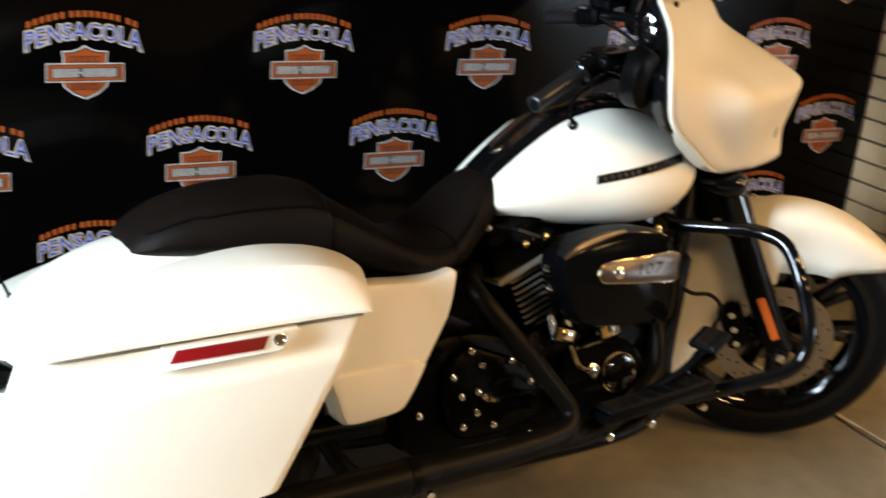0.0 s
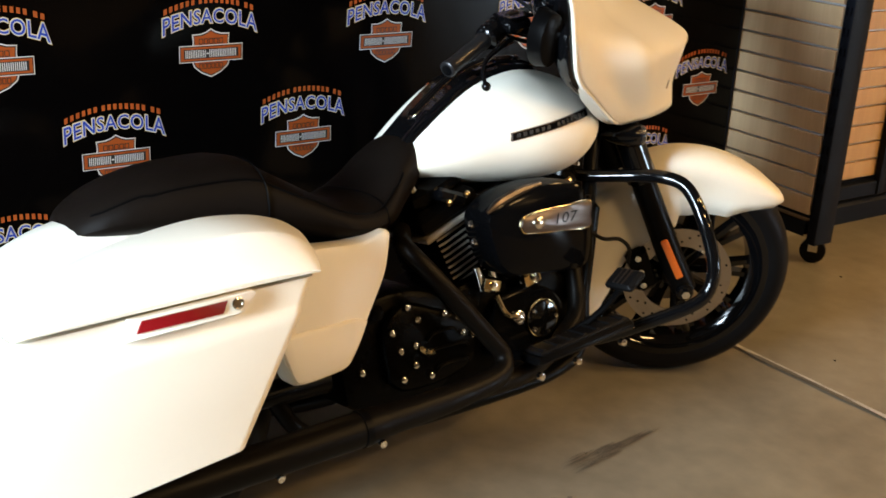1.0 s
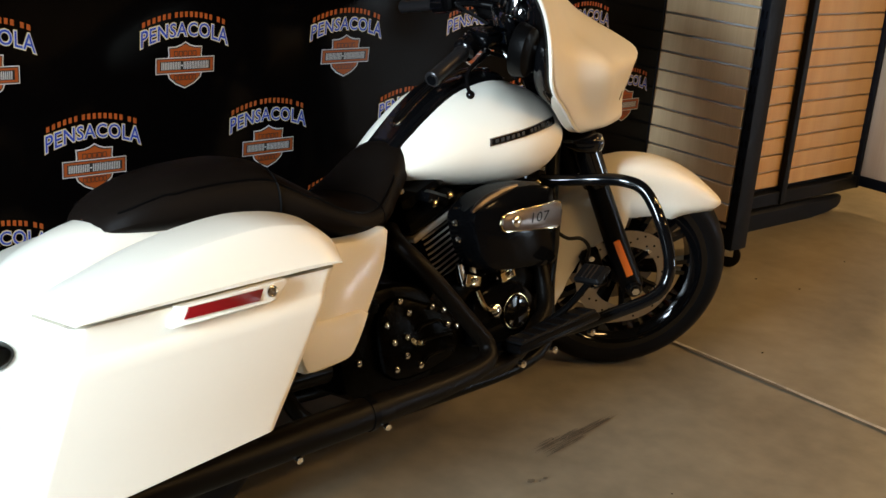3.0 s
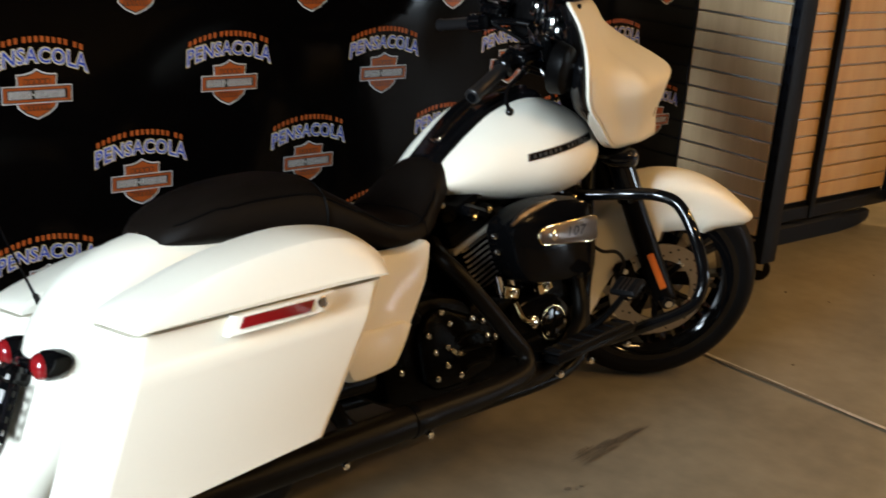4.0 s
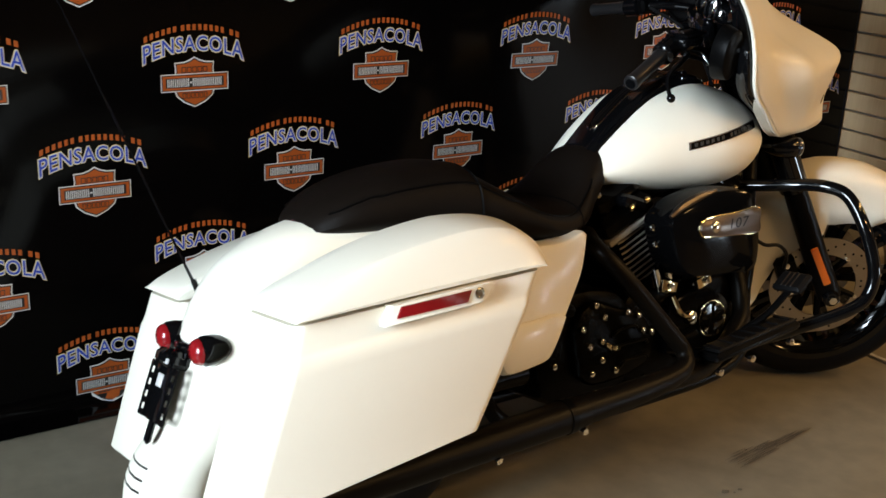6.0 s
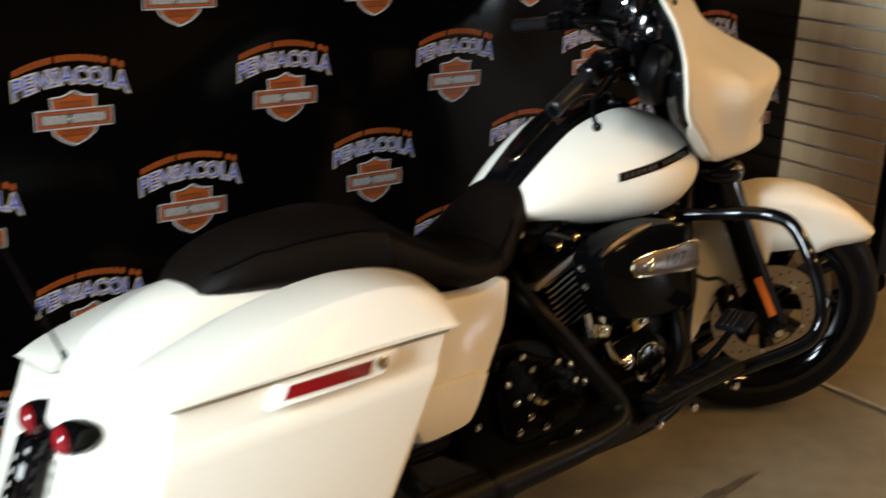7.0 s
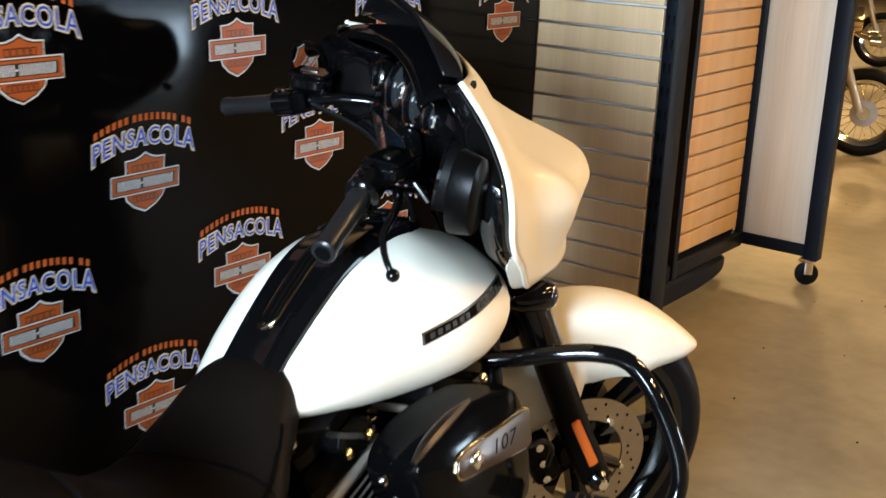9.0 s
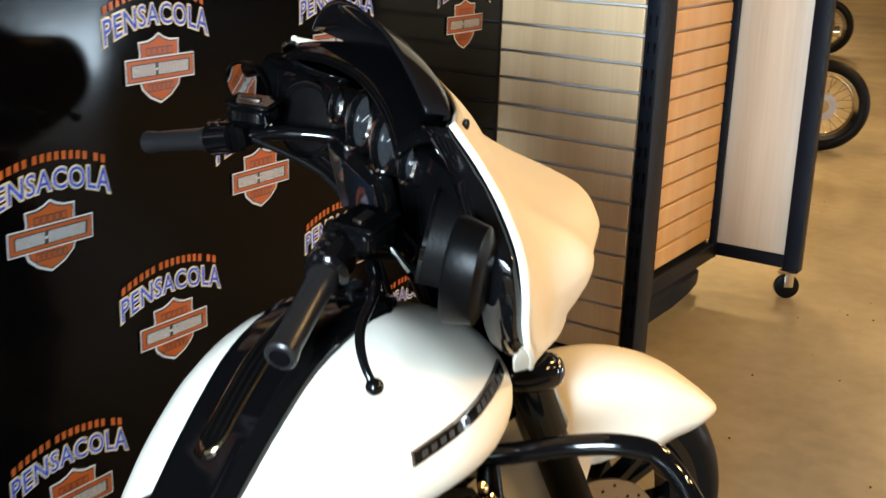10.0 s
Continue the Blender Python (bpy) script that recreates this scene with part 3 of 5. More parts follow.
def top_strip(x0, x1, half, lift, name, mat, parent, label="", n=30, mid=-0.010):
    """A long inlay with round ends that follows the crown of the console."""
    rings = []
    for x in np.linspace(x0, x1, n):
        near = min((x - x0) / 0.02, (x1 - x) / 0.02, 1)
        h = half * np.interp(x, (-0.15, 0.1), (0.82, 1.0)) * max(0.12, math.sqrt(max(0.0, 1 - (1 - near) ** 2)))
        z = tank_top(x, 0.0) - np.interp(x, (-0.2, 0.0, 0.2), (0.006, 0.002, -0.004)) + 0.010 + lift
        rings.append([Vector((x, y * h + mid, z + d)) for y, d in ((-1, -0.02), (-1, -0.0015), (-0.86, 0), (0.86, 0), (1, -0.0015), (1, -0.02))])
    return part(name, loft(rings), mat, parent, label)


rings = []
for x in np.linspace(-0.236, 0.20, 34):
    right = np.interp(x, (-0.236, -0.21, -0.1, 0.02, 0.12, 0.17, 0.20), (-0.045, -0.072, -0.082, -0.090, -0.092, -0.07, -0.03))
    left = np.interp(x, (-0.236, -0.21, -0.1, 0.02, 0.12, 0.17, 0.20), (0.02, 0.040, 0.048, 0.054, 0.066, 0.055, 0.02))
    crown = tank_top(x, 0.0) - np.interp(x, (-0.2, 0.0, 0.2), (0.006, 0.002, -0.004))
    ring = []
    for f, up in ((0, -0.02), (0, 0.004), (0.03, 0.008), (0.12, 0.009), (0.15, 0.014), (0.30, None), (0.5, None), (0.70, None), (0.85, 0.014), (0.88, 0.009), (0.97, 0.008), (1, 0.004), (1, -0.02)):
        y = right + (left - right) * f
        ring.append(Vector((x, y, min(crown + 0.010, tank_top(x, y) + 0.02) if up is None else min(tank_top(x, y) + up, crown + 0.010))))
    rings.append(ring)
console = part("console", loft(rings), "black", tank, "gloss black tank console", 30)
top_strip(-0.153, 0.103, 0.0240, 0.0022, "console_rim", "gold", console, "thin bright rim")
top_strip(-0.150, 0.100, 0.0215, 0.0030, "console_insert", "satin", console, "dark ribbed console inlay")
for y in (-0.021, -0.010, 0.001):
    top_strip(-0.140, 0.090, 0.0022, 0.0042, "inlay_rib", "rubber", console, mid=y)
bm = tube([(-0.151, 0.006, tank_top(-0.151, 0) + 0.007), (-0.156, -0.001, tank_top(-0.156, 0) + 0.007), (-0.1575, -0.010, tank_top(-0.1575, 0) + 0.007), (-0.156, -0.019, tank_top(-0.156, 0) + 0.007), (-0.151, -0.026, tank_top(-0.151, 0) + 0.007)], 0.0025, 10, 6)
part("console_trim", bm, "chrome", console)
part("fuel_cap", lathe([(0, 0.04), (0.012, 0.04), (0.016, 0.034), (0.017, 0.0)], axis((0.13, 0, 0.945), (0, 0, 1)), 24), "black", console)

# seat
SEAT = spline([(-0.966, 0.716, 0.698, 0.04), (-0.948, 0.742, 0.690, 0.095), (-0.885, 0.778, 0.685, 0.135), (-0.79, 0.805, 0.678, 0.152), (-0.67, 0.815, 0.664, 0.164), (-0.615, 0.810, 0.652, 0.172), (-0.59, 0.794, 0.65, 0.174),
               (-0.52, 0.752, 0.635, 0.184), (-0.43, 0.702, 0.615, 0.192), (-0.35, 0.692, 0.612, 0.180), (-0.29, 0.728, 0.62, 0.152), (-0.245, 0.775, 0.645, 0.122), (-0.205, 0.802, 0.68, 0.104), (-0.172, 0.806, 0.72, 0.082), (-0.158, 0.795, 0.755, 0.045)], 56)


def seat_ring(row, grow=0.0, n=36):
    x, t, b, w = row
    out = []
    for a in np.linspace(0, 2 * math.pi, n, endpoint=False):
        c, s = math.cos(a), math.sin(a)
        y = (w + grow) * math.copysign(abs(c) ** 0.7, c)
        z = (b + t) / 2 + ((t - b) / 2 + grow) * math.copysign(abs(s) ** 0.62, s) - (0.012 * (c * c) if s > 0 else 0)
        out.append(Vector((x, y, z)))
    return out


seat = part("seat", loft([seat_ring(r) for r in SEAT]), "leather", bike, "black vinyl two-up seat with low pillion hump")
for x0, x1, g in ((-0.607, -0.599, 0.0035), (-0.33, -0.326, 0.002)):
    rows = [[np.interp(x + 0, SEAT[:, 0], SEAT[:, k]) for k in range(4)] for x in np.linspace(x0, x1, 4)]
    part("seam", loft([seat_ring(r, g2) for r, g2 in zip(rows, (-0.002, g, g, -0.002))]), "satin", seat, "stitched welt seam")
for s in (-1, 1):
    welt = []
    for x in np.linspace(-0.93, -0.25, 40):
        row = [np.interp(x, SEAT[:, 0], SEAT[:, k]) for k in range(4)]
        ring = seat_ring(row, 0.0005, 72)
        low = [p for p in ring if p.y * s > 0 and p.z < row[1] - 0.25 * (row[1] - row[2])]
        welt.append(max(low, key=lambda p: p.z))
    part("side_welt", tube([tuple(p) for p in welt], 0.0028, 60, 6), "satin", seat)
part("seat_bolt", lathe([(0, 0.02), (0.006, 0.02), (0.01, 0.012), (0.011, 0)], axis((-0.958, 0, 0.712), (-0.7, 0, 0.7)), 16), "chrome", seat)


# saddlebags
def bag_level(f, out, inset=0.0, r=0.026):
    """A level ring of the case between its lower and upper edge; f from 0 to 1."""
    rear = Vector((-1.304 + 0.132 * f, 0, 0.258 + 0.340 * f))
    front = Vector((-0.802 + 0.170 * f, 0, 0.322 + 0.294 * f))
    span = (front - rear).length
    ring = []
    for a, b in rounded(span - 2 * inset, out - 0.205 - inset, r, 5):
        p = rear.lerp(front, 0.5 + a / span)
        p.z += 0.009 * (1 - f) * (1 - (2 * a / span) ** 2)
        p.y = -(out + 0.205 - inset) / 2 + b
        ring.append(p)
    return ring


LID = spline([(-1.174, 0.612), (-1.170, 0.619), (-1.158, 0.630), (-1.132, 0.644), (-1.085, 0.663), (-1.0, 0.692), (-0.90, 0.715), (-0.79, 0.728), (-0.72, 0.722), (-0.675, 0.704), (-0.650, 0.682), (-0.637, 0.664), (-0.632, 0.650)], 42)


def saddlebag(side):
    def flip(bm):
        bm.transform(Matrix.Translation((0.028, -0.002, -0.052)) @ Matrix.Diagonal((1, -1, 1, 1)))
        return bm
    bm = loft([bag_level(0.0, 0.385, 0.022, 0.02), bag_level(0.008, 0.394, 0.007, 0.022), bag_level(0.03, 0.399), bag_level(0.35, 0.405), bag_level(0.74, 0.410), bag_level(0.80, 0.409),
               bag_level(0.835, 0.403), bag_level(0.86, 0.400), bag_level(1.0, 0.398)])
    body = part("saddlebag", bm if side < 0 else flip(bm), "white", bike, "white hard saddlebag", 30)
    rings = []
    for x, top in LID:
        low = 0.606 + 0.017 * np.clip((x + 1.17) / 0.53, 0, 1)
        ring = []
        for y, f in ((-0.402, 0), (-0.411, 0.03), (-0.412, 0.10), (-0.407, 0.22), (-0.398, 0.50), (-0.386, 0.76), (-0.379, 0.845), (-0.374, 0.868), (-0.35, 0.915), (-0.31, 0.965), (-0.27, 1.0), (-0.24, 0.985), (-0.218, 0.85), (-0.205, 0.5), (-0.2, 0)):
            slide = 0.075 * (y + 0.412) / 0.2 * np.clip((x + 0.76) / 0.12, 0, 1)
            ring.append(Vector((x + slide, y, low + (top - low) * f)))
        rings.append(ring)
    bm = loft(rings)
    part("lid", bm if side < 0 else flip(bm), "white", body, "domed white lid with a crisp ridge", 24)
    bm = slab([(-1.008, 0.572), (-0.990, 0.607), (-0.772, 0.618), (-0.763, 0.612), (-0.788, 0.584), (-0.80, 0.580)], -0.39, -0.421, 0.006)
    latch = part("latch", bm if side < 0 else flip(bm), "white", body, "white latch housing")
    bm = slab([(-0.985, 0.584), (-0.974, 0.604), (-0.821, 0.609), (-0.831, 0.588)], -0.415, -0.4245, 0.0015)
    part("reflector", bm if side < 0 else flip(bm), "red", latch, "long red reflector")
    bm = lathe([(0, 0.011), (0.004, 0.011), (0.005, 0.008), (0.003, 0.007), (0.003, 0)], axis((-0.803, -0.420, 0.6005), (0, -1, 0)), 18)
    part("lock", bm if side < 0 else flip(bm), "chrome", latch, "round chrome lock")


saddlebag(-1)
saddlebag(1)

# side covers
for side in (-1, 1):
    out = smooth_outline([(-0.350, 0.630), (-0.356, 0.595), (-0.368, 0.55), (-0.388, 0.51), (-0.422, 0.45), (-0.462, 0.383), (-0.482, 0.364), (-0.53, 0.356), (-0.585, 0.352), (-0.605, 0.362), (-0.622, 0.41), (-0.66, 0.52), (-0.66, 0.61), (-0.55, 0.625), (-0.43, 0.622), (-0.365, 0.636)], 60)
    bm = slab(out, -0.14, -0.212, 0.014)
    cover = part("side_cover", bm if side < 0 else flip(bm), "white", bike, "white side cover", 30)
    out = smooth_outline([(-0.424, 0.455), (-0.442, 0.42), (-0.464, 0.386), (-0.484, 0.368), (-0.53, 0.360), (-0.583, 0.356), (-0.602, 0.366), (-0.616, 0.41), (-0.628, 0.452), (-0.60, 0.462), (-0.52, 0.466), (-0.45, 0.468)], 60)
    bm = slab(out, -0.20, -0.2185, 0.012)
    part("lower_panel", bm if side < 0 else flip(bm), "white", cover, angle=30)

# rear fender and tail
AXR = Vector((-0.90, 0, 0.325))
rows = spline([(-0.62, 0.70), (-0.78, 0.735), (-0.945, 0.722), (-1.05, 0.690), (-1.13, 0.642), (-1.19, 0.562), (-1.234, 0.455), (-1.262, 0.385), (-1.284, 0.340), (-1.322, 0.300), (-1.350, 0.252), (-1.362, 0.200), (-1.356, 0.178), (-1.335, 0.165)], 44)
rings = []
for k, (x, z) in enumerate(rows):
    p = Vector((x, 0, z))
    d = (p - AXR).normalized()
    if k == len(rows) - 1:
        d = Vector((-1, 0, 0.2)).normalized()
    w = 0.112 - 0.01 * (k / 43)
    rings.append([p + d * r + Vector((0, y * w, 0)) for y, r in ((-1, -0.14), (-1.0, -0.085), (-0.97, -0.055), (-0.86, -0.028), (-0.66, -0.012), (-0.35, -0.003), (0, 0), (0.35, -0.003), (0.66, -0.012), (0.86, -0.028), (0.97, -0.055), (1.0, -0.085), (1, -0.14))])
fender = part("rear_fender", loft(rings, closed=False), "white", bike, "long white rear fender", shell=0.004)
FENDER = rows
for k in range(3):
    z = 0.288 - 0.021 * k
    x = np.interp(-z, -FENDER[-18:, 1], FENDER[-18:, 0])
    d = (Vector((x, 0, z)) - AXR).normalized()
    rings = []
    for y in np.linspace(-0.035, 0.096, 12):
        r = np.interp(abs(y) / 0.103, (0, 0.35, 0.66, 0.86, 0.97, 1.0), (0, -0.003, -0.012, -0.028, -0.055, -0.085))
        p = Vector((x, y, z)) + d * r
        rings.append([p + d * a + Vector((0, 0, b)) for a, b in ((0.0035, -0.0022), (0.0035, 0.0022), (-0.006, 0.0022), (-0.006, -0.0022))])
    part("slot", loft(rings), "satin", fender, "thin dark slot")


def signal(p, parent, lens, turn=None, toward=(1, 0, 0), size=1.0, stretch=1.0):
    m = axis(p, toward)
    prof = [(-0.028, 0.0), (-0.028, 0.024), (-0.02, 0.030), (0.0, 0.030), (0.03, 0.026), (0.055, 0.016), (0.07, 0.006), (0.074, 0.0)]
    body = part("turn_signal", lathe([(h * size * (stretch if h > 0 else 1), r * size) for h, r in prof], m, 20), "black", parent, "black bullet turn signal", turn=turn)
    prof = [(-0.044, 0.0), (-0.043, 0.012), (-0.038, 0.022), (-0.029, 0.027), (-0.026, 0.027), (-0.026, 0.0)]
    part("lens", lathe([(h * size, r * size) for h, r in prof], m, 20), lens, body, "red lens" if lens == "red" else "smoked lens", turn=turn)


for y in (-0.088, 0.088):
    signal((-1.198, y, 0.509), bike, "red", size=1.0, stretch=0.62)
bm = tube([(-1.19, -0.085, 0.507), (-1.215, -0.03, 0.500), (-1.215, 0.03, 0.500), (-1.19, 0.085, 0.507)], 0.013, 16, 10)
part("signal_bar", bm, "black", bike)
PL = Matrix.Translation((-1.282, 0, 0.424)) @ Matrix.Rotation(radians(23), 4, "Y")
plate = part("plate_bracket", block(PL, 0.004, 0.088, 0.112, 0.0015), "black", bike, "black licence plate bracket with open slots")
part("bracket_stem", block(PL @ Matrix.Translation((0.022, 0, 0.070)), 0.075, 0.074, 0.034, 0.010), "black", plate)
part("bracket_tip", block(PL @ Matrix.Translation((0.004, -0.006, -0.076)), 0.012, 0.022, 0.05, 0.006), "black", plate)
for y in (-0.064, 0.064):
    part("side_rail", block(PL @ Matrix.Translation((0, y, 0)), 0.004, 0.006, 0.112, 0.001), "black", plate)
    for k in range(5):
        part("rung", block(PL @ Matrix.Translation((0, y * 0.82, 0.0495 - 0.0248 * k)), 0.004, 0.028, 0.0125, 0.001), "black", plate)
part("badge", block(PL @ Matrix.Translation((-0.003, 0.0, 0.024)), 0.002, 0.026, 0.026, 0.0008), "p_white", plate, "small pale sticker")
part("lamp_lens", block(PL @ Matrix.Translation((-0.012, -0.026, 0.066)), 0.006, 0.018, 0.012, 0.002), "p_white", plate, "small clear plate lamp")
bm = tube([(-1.124, 0.128, 0.560), (-1.138, 0.128, 0.605), (-1.16, 0.128, 0.66), (-1.40, 0.128, 1.31), (-1.44, 0.128, 1.42)], [0.006, 0.006, 0.0028, 0.0018, 0.0015], 24, 6)
part("antenna", bm, "black", bike, "thin black whip antenna")


# wheels
def wheel(name, c, R, width, turn, spokes, label, disc_side):
    m = Matrix.Translation(c) @ Matrix.Rotation(radians(-90), 4, "X")
    h = width / 2
    rim_r = R - width * 0.56
    w = part(name, lathe([(-0.05, 0.0), (-0.05, 0.035), (-0.03, 0.045), (0.03, 0.045), (0.05, 0.035), (0.05, 0.0)], m, 20), "satin", bike, label, turn=turn)
    prof = [(h * math.sin(a) * (1.0 if abs(a) < 1.2 else 0.98), R - h * 0.82 * (1 - math.cos(a))) for a in np.linspace(-1.5, 1.5, 17)]
    prof = [(-h * 0.8, rim_r)] + prof + [(h * 0.8, rim_r)]
    part("tyre", lathe(prof, m, 72, closed=True), "rubber", w, "black road tyre", turn=turn)
    r = rim_r
    part("rim", lathe([(-h * 0.84, r + 0.008), (-h * 0.84, r - 0.012), (-h * 0.6, r - 0.02), (-h * 0.4, r - 0.04), (h * 0.4, r - 0.04), (h * 0.6, r - 0.02), (h * 0.84, r - 0.012), (h * 0.84, r + 0.008)], m, 72, closed=True), "black", w, "gloss black alloy rim", turn=turn)
    for k in range(spokes):
        a = 2 * math.pi * k / spokes
        for split in (-0.075, 0.075):
            rings = []
            for f in (0, 0.35, 1):
                rr = 0.035 + (r - 0.065) * f
                aa = a + split * (0.4 + 0.9 * f)
                q = Vector((math.cos(aa) * rr, math.sin(aa) * rr, 0))
                t = Vector((-math.sin(aa), math.cos(aa), 0))
                wd, dp = 0.009 - 0.002 * f, 0.022 - 0.008 * f
                rings.append([m @ (q + t * (sx * wd) + Vector((0, 0, sz * dp))) for sx, sz in ((-1, -1), (1, -1), (1, 1), (-1, 1))])
            part("spoke", loft(rings), "black", w, turn=turn)
    for s in disc_side:
        bm = lathe([(s * 0.074, 0.098), (s * 0.079, 0.098), (s * 0.079, 0.15), (s * 0.074, 0.15)], m, 64, closed=True)
        rotor = part("brake_disc", bm, "steel", w, "drilled steel brake disc", turn=turn)
        for k in range(40):
            a = 2 * math.pi * k / 40
            rr = (0.112, 0.125, 0.138)[k % 3]
            part("disc_hole", lathe([(s * 0.0785, 0.0), (s * 0.0785, 0.0035), (s * 0.0797, 0.0035), (s * 0.0797, 0.0)], m @ Matrix.Translation((math.cos(a) * rr, math.sin(a) * rr, 0)), 6), "wrinkle", rotor, turn=turn)
        for k in range(5):
            a = 2 * math.pi * k / 5 + 0.3
            q = m @ Vector((math.cos(a) * 0.07, math.sin(a) * 0.07, s * 0.068))
            part("carrier_arm", tube([m @ Vector((math.cos(a) * 0.04, math.sin(a) * 0.04, s * 0.06)), q, m @ Vector((math.cos(a) * 0.102, math.sin(a) * 0.102, s * 0.076))], 0.009, 6, 6), "satin", rotor, turn=turn)
            part("disc_bolt", lathe([(0, 0.006), (0.006, 0.006), (0.007, 0)], m @ axis((math.cos(a) * 0.104, math.sin(a) * 0.104, s * 0.078), (0, 0, s)), 6), "chrome", rotor, turn=turn)
    return w


AXF = Vector((0.717, 0, 0.335))
wheel("front_wheel", AXF, 0.327, 0.13, F, 10, "black cast front wheel turned to its right", (1, -1))
wheel("rear_wheel", AXR + Vector((0.015, 0, 0)), 0.325, 0.18, None, 10, "black cast rear wheel", (-1,))

# front fender
rings = []
for a in np.linspace(37.5, 216, 56):
    ro = np.interp(a, [37.5, 40, 47, 60, 90, 135, 200, 212, 216], [0.352, 0.357, 0.352, 0.350, 0.351, 0.345, 0.345, 0.345, 0.34])
    ri = np.interp(a, [37.5, 41, 60, 90, 96, 99, 108, 130, 170, 192, 207, 216], [0.345, 0.315, 0.22, 0.195, 0.197, 0.165, 0.155, 0.15, 0.165, 0.19, 0.236, 0.30])
    ri = min(ri, ro - 0.004)
    d = Vector((math.cos(radians(a)), 0, math.sin(radians(a))))
    w = np.interp(a, [37.5, 39.5, 46, 62, 150, 205, 216], [0.02, 0.048, 0.07, 0.086, 0.09, 0.088, 0.07])
    dep = ro - ri
    rings.append([AXF + d * (ro - dep * f) + Vector((0, y * w, 0)) for y, f in ((-1, 1), (-1.02, 0.62), (-1.0, 0.36), (-0.93, 0.19), (-0.78, 0.08), (-0.5, 0.02), (0, 0), (0.5, 0.02), (0.78, 0.08), (0.93, 0.19), (1.0, 0.36), (1.02, 0.62), (1, 1))])
part("front_fender", loft(rings, closed=False), "white", bike, "white deep-skirted front fender", turn=F, shell=0.004)

# fork
for s in (-1, 1):
    y = s * 0.118
    fork = part("fork_leg", tube([(0.728, y, 0.325), (0.672, y, 0.44), (0.60, y, 0.60), (0.575, y, 0.655)], [0.034, 0.034, 0.033, 0.031], 10, 16), "satin", bike, "black fork lower leg", turn=F)
    part("fork_cover", tube([(0.578, y, 0.648), (0.53, y, 0.755), (0.49, y, 0.84), (0.44, y, 0.95)], 0.040, 8, 16), "black", fork, turn=F)
    part("axle_cap", lathe([(0, 0.024), (0.012, 0.024), (0.018, 0.018), (0.019, 0)], axis((0.722, y + s * 0.028, 0.333), (0, s, 0)), 18), "black", fork, turn=F)
    part("axle_nut", lathe([(0, 0.012), (0.01, 0.012), (0.011, 0)], axis((0.722, y + s * 0.046, 0.333), (0, s, 0)), 6), "chrome", fork, turn=F)
    m = Matrix.Translation((0.676, y + s * 0.036, 0.431)) @ Matrix.Rotation(radians(-27), 4, "Y")
    part("fork_reflector", block(m, 0.021, 0.008, 0.125, 0.003), "orange", fork, "long amber reflector", turn=F)
    cal = part("brake_caliper", block(Matrix.Translation((0.61, s * 0.085, 0.372)) @ Matrix.Rotation(radians(-24), 4, "Y"), 0.06, 0.062, 0.13, 0.014), "satin", fork, "black brake caliper", turn=F)
    for dz in (-0.045, -0.005, 0.035):
        part("caliper_bolt", lathe([(0, 0.009), (0.006, 0.009), (0.008, 0)], axis((0.604 - dz * 0.3, s * 0.116, 0.378 + dz), (0, s, 0)), 8), "chrome", cal, turn=F)
    part("lower_clamp", block(pose(0.515, y * 0.5, 0.80, 0, -26, 0), 0.07, 0.16, 0.05, 0.012), "black", fork, turn=F)
signal((0.522, -0.168, 0.786), bike, "screen", turn=F, toward=(-1, 0, 0.0), size=1.0)
signal((0.522, 0.168, 0.786), bike, "screen", turn=F, toward=(-1, 0, 0.0), size=1.0)
part("steering_neck", tube([(0.49, 0, 0.66), (0.40, 0, 0.86), (0.37, 0, 0.93)], 0.045, 6, 16), "satin", bike)

# fairing
ROWS = [((0.657, 0.816), (0.488, 0.207, 0.828)), ((0.651, 0.880), (0.448, 0.275, 0.868)), ((0.664, 0.942), (0.388, 0.375, 0.95)), ((0.671, 0.976), (0.352, 0.425, 0.995)), ((0.673, 1.002), (0.333, 0.448, 1.035)), ((0.634, 1.030), (0.325, 0.456, 1.08)),
        ((0.540, 1.077), (0.320, 0.445, 1.125)), ((0.470, 1.122), (0.320, 0.400, 1.160)), ((0.437, 1.168), (0.314, 0.345, 1.195)), ((0.402, 1.204), (0.290, 0.308, 1.238))]
ROWS = spline([(c[0], c[1], *e) for c, e in ROWS], 34)
rings = []
for cx, cz, ex, ey, ez in ROWS:
    ring = []
    for u in np.linspace(-1, 1, 61):
        k = abs(u)
        crease = 0.016 * math.exp(-((k - 0.55) / 0.2) ** 2) * math.exp(-((cz - 1.085) / 0.03) ** 2) - 0.004 * math.exp(-((k - 0.28) / 0.10) ** 2) * math.exp(-((cz - 1.0) / 0.05) ** 2)
        crease += 0.014 * math.exp(-((k - 0.80) / 0.085) ** 2) * math.exp(-((cz - 0.99) / 0.10) ** 2) - 0.011 * math.exp(-((k - 0.60) / 0.07) ** 2) * math.exp(-((cz - 1.0) / 0.09) ** 2)
        drop = 0.045 * u * u * min(max((cz - 1.10) / 0.09, 0), 1) if u > 0 else 0
        ring.append(Vector((cx + (ex - cx) * (0.51 * (k / 0.65) ** 1.45 if k < 0.65 else 0.51 + 1.4 * (k - 0.65)) - crease, ey * u, cz + (ez - cz) * k ** 2 - drop)))
    rings.append(ring)
fairing = part("fairing", loft(rings, closed=False), "white", bike, "white batwing fairing mounted on the fork", turn=F, shell=0.006)
bm = loft([[p.copy() for p in ring[1:-1]] for ring in rings[2:]], closed=False)
bm.normal_update()
for v in bm.verts:
    n = v.normal if v.normal.dot(Vector((0.40, 0, 1.0)) - v.co) > 0 else -v.normal
    v.co += n * 0.008 + Vector((-0.002, 0, 0))
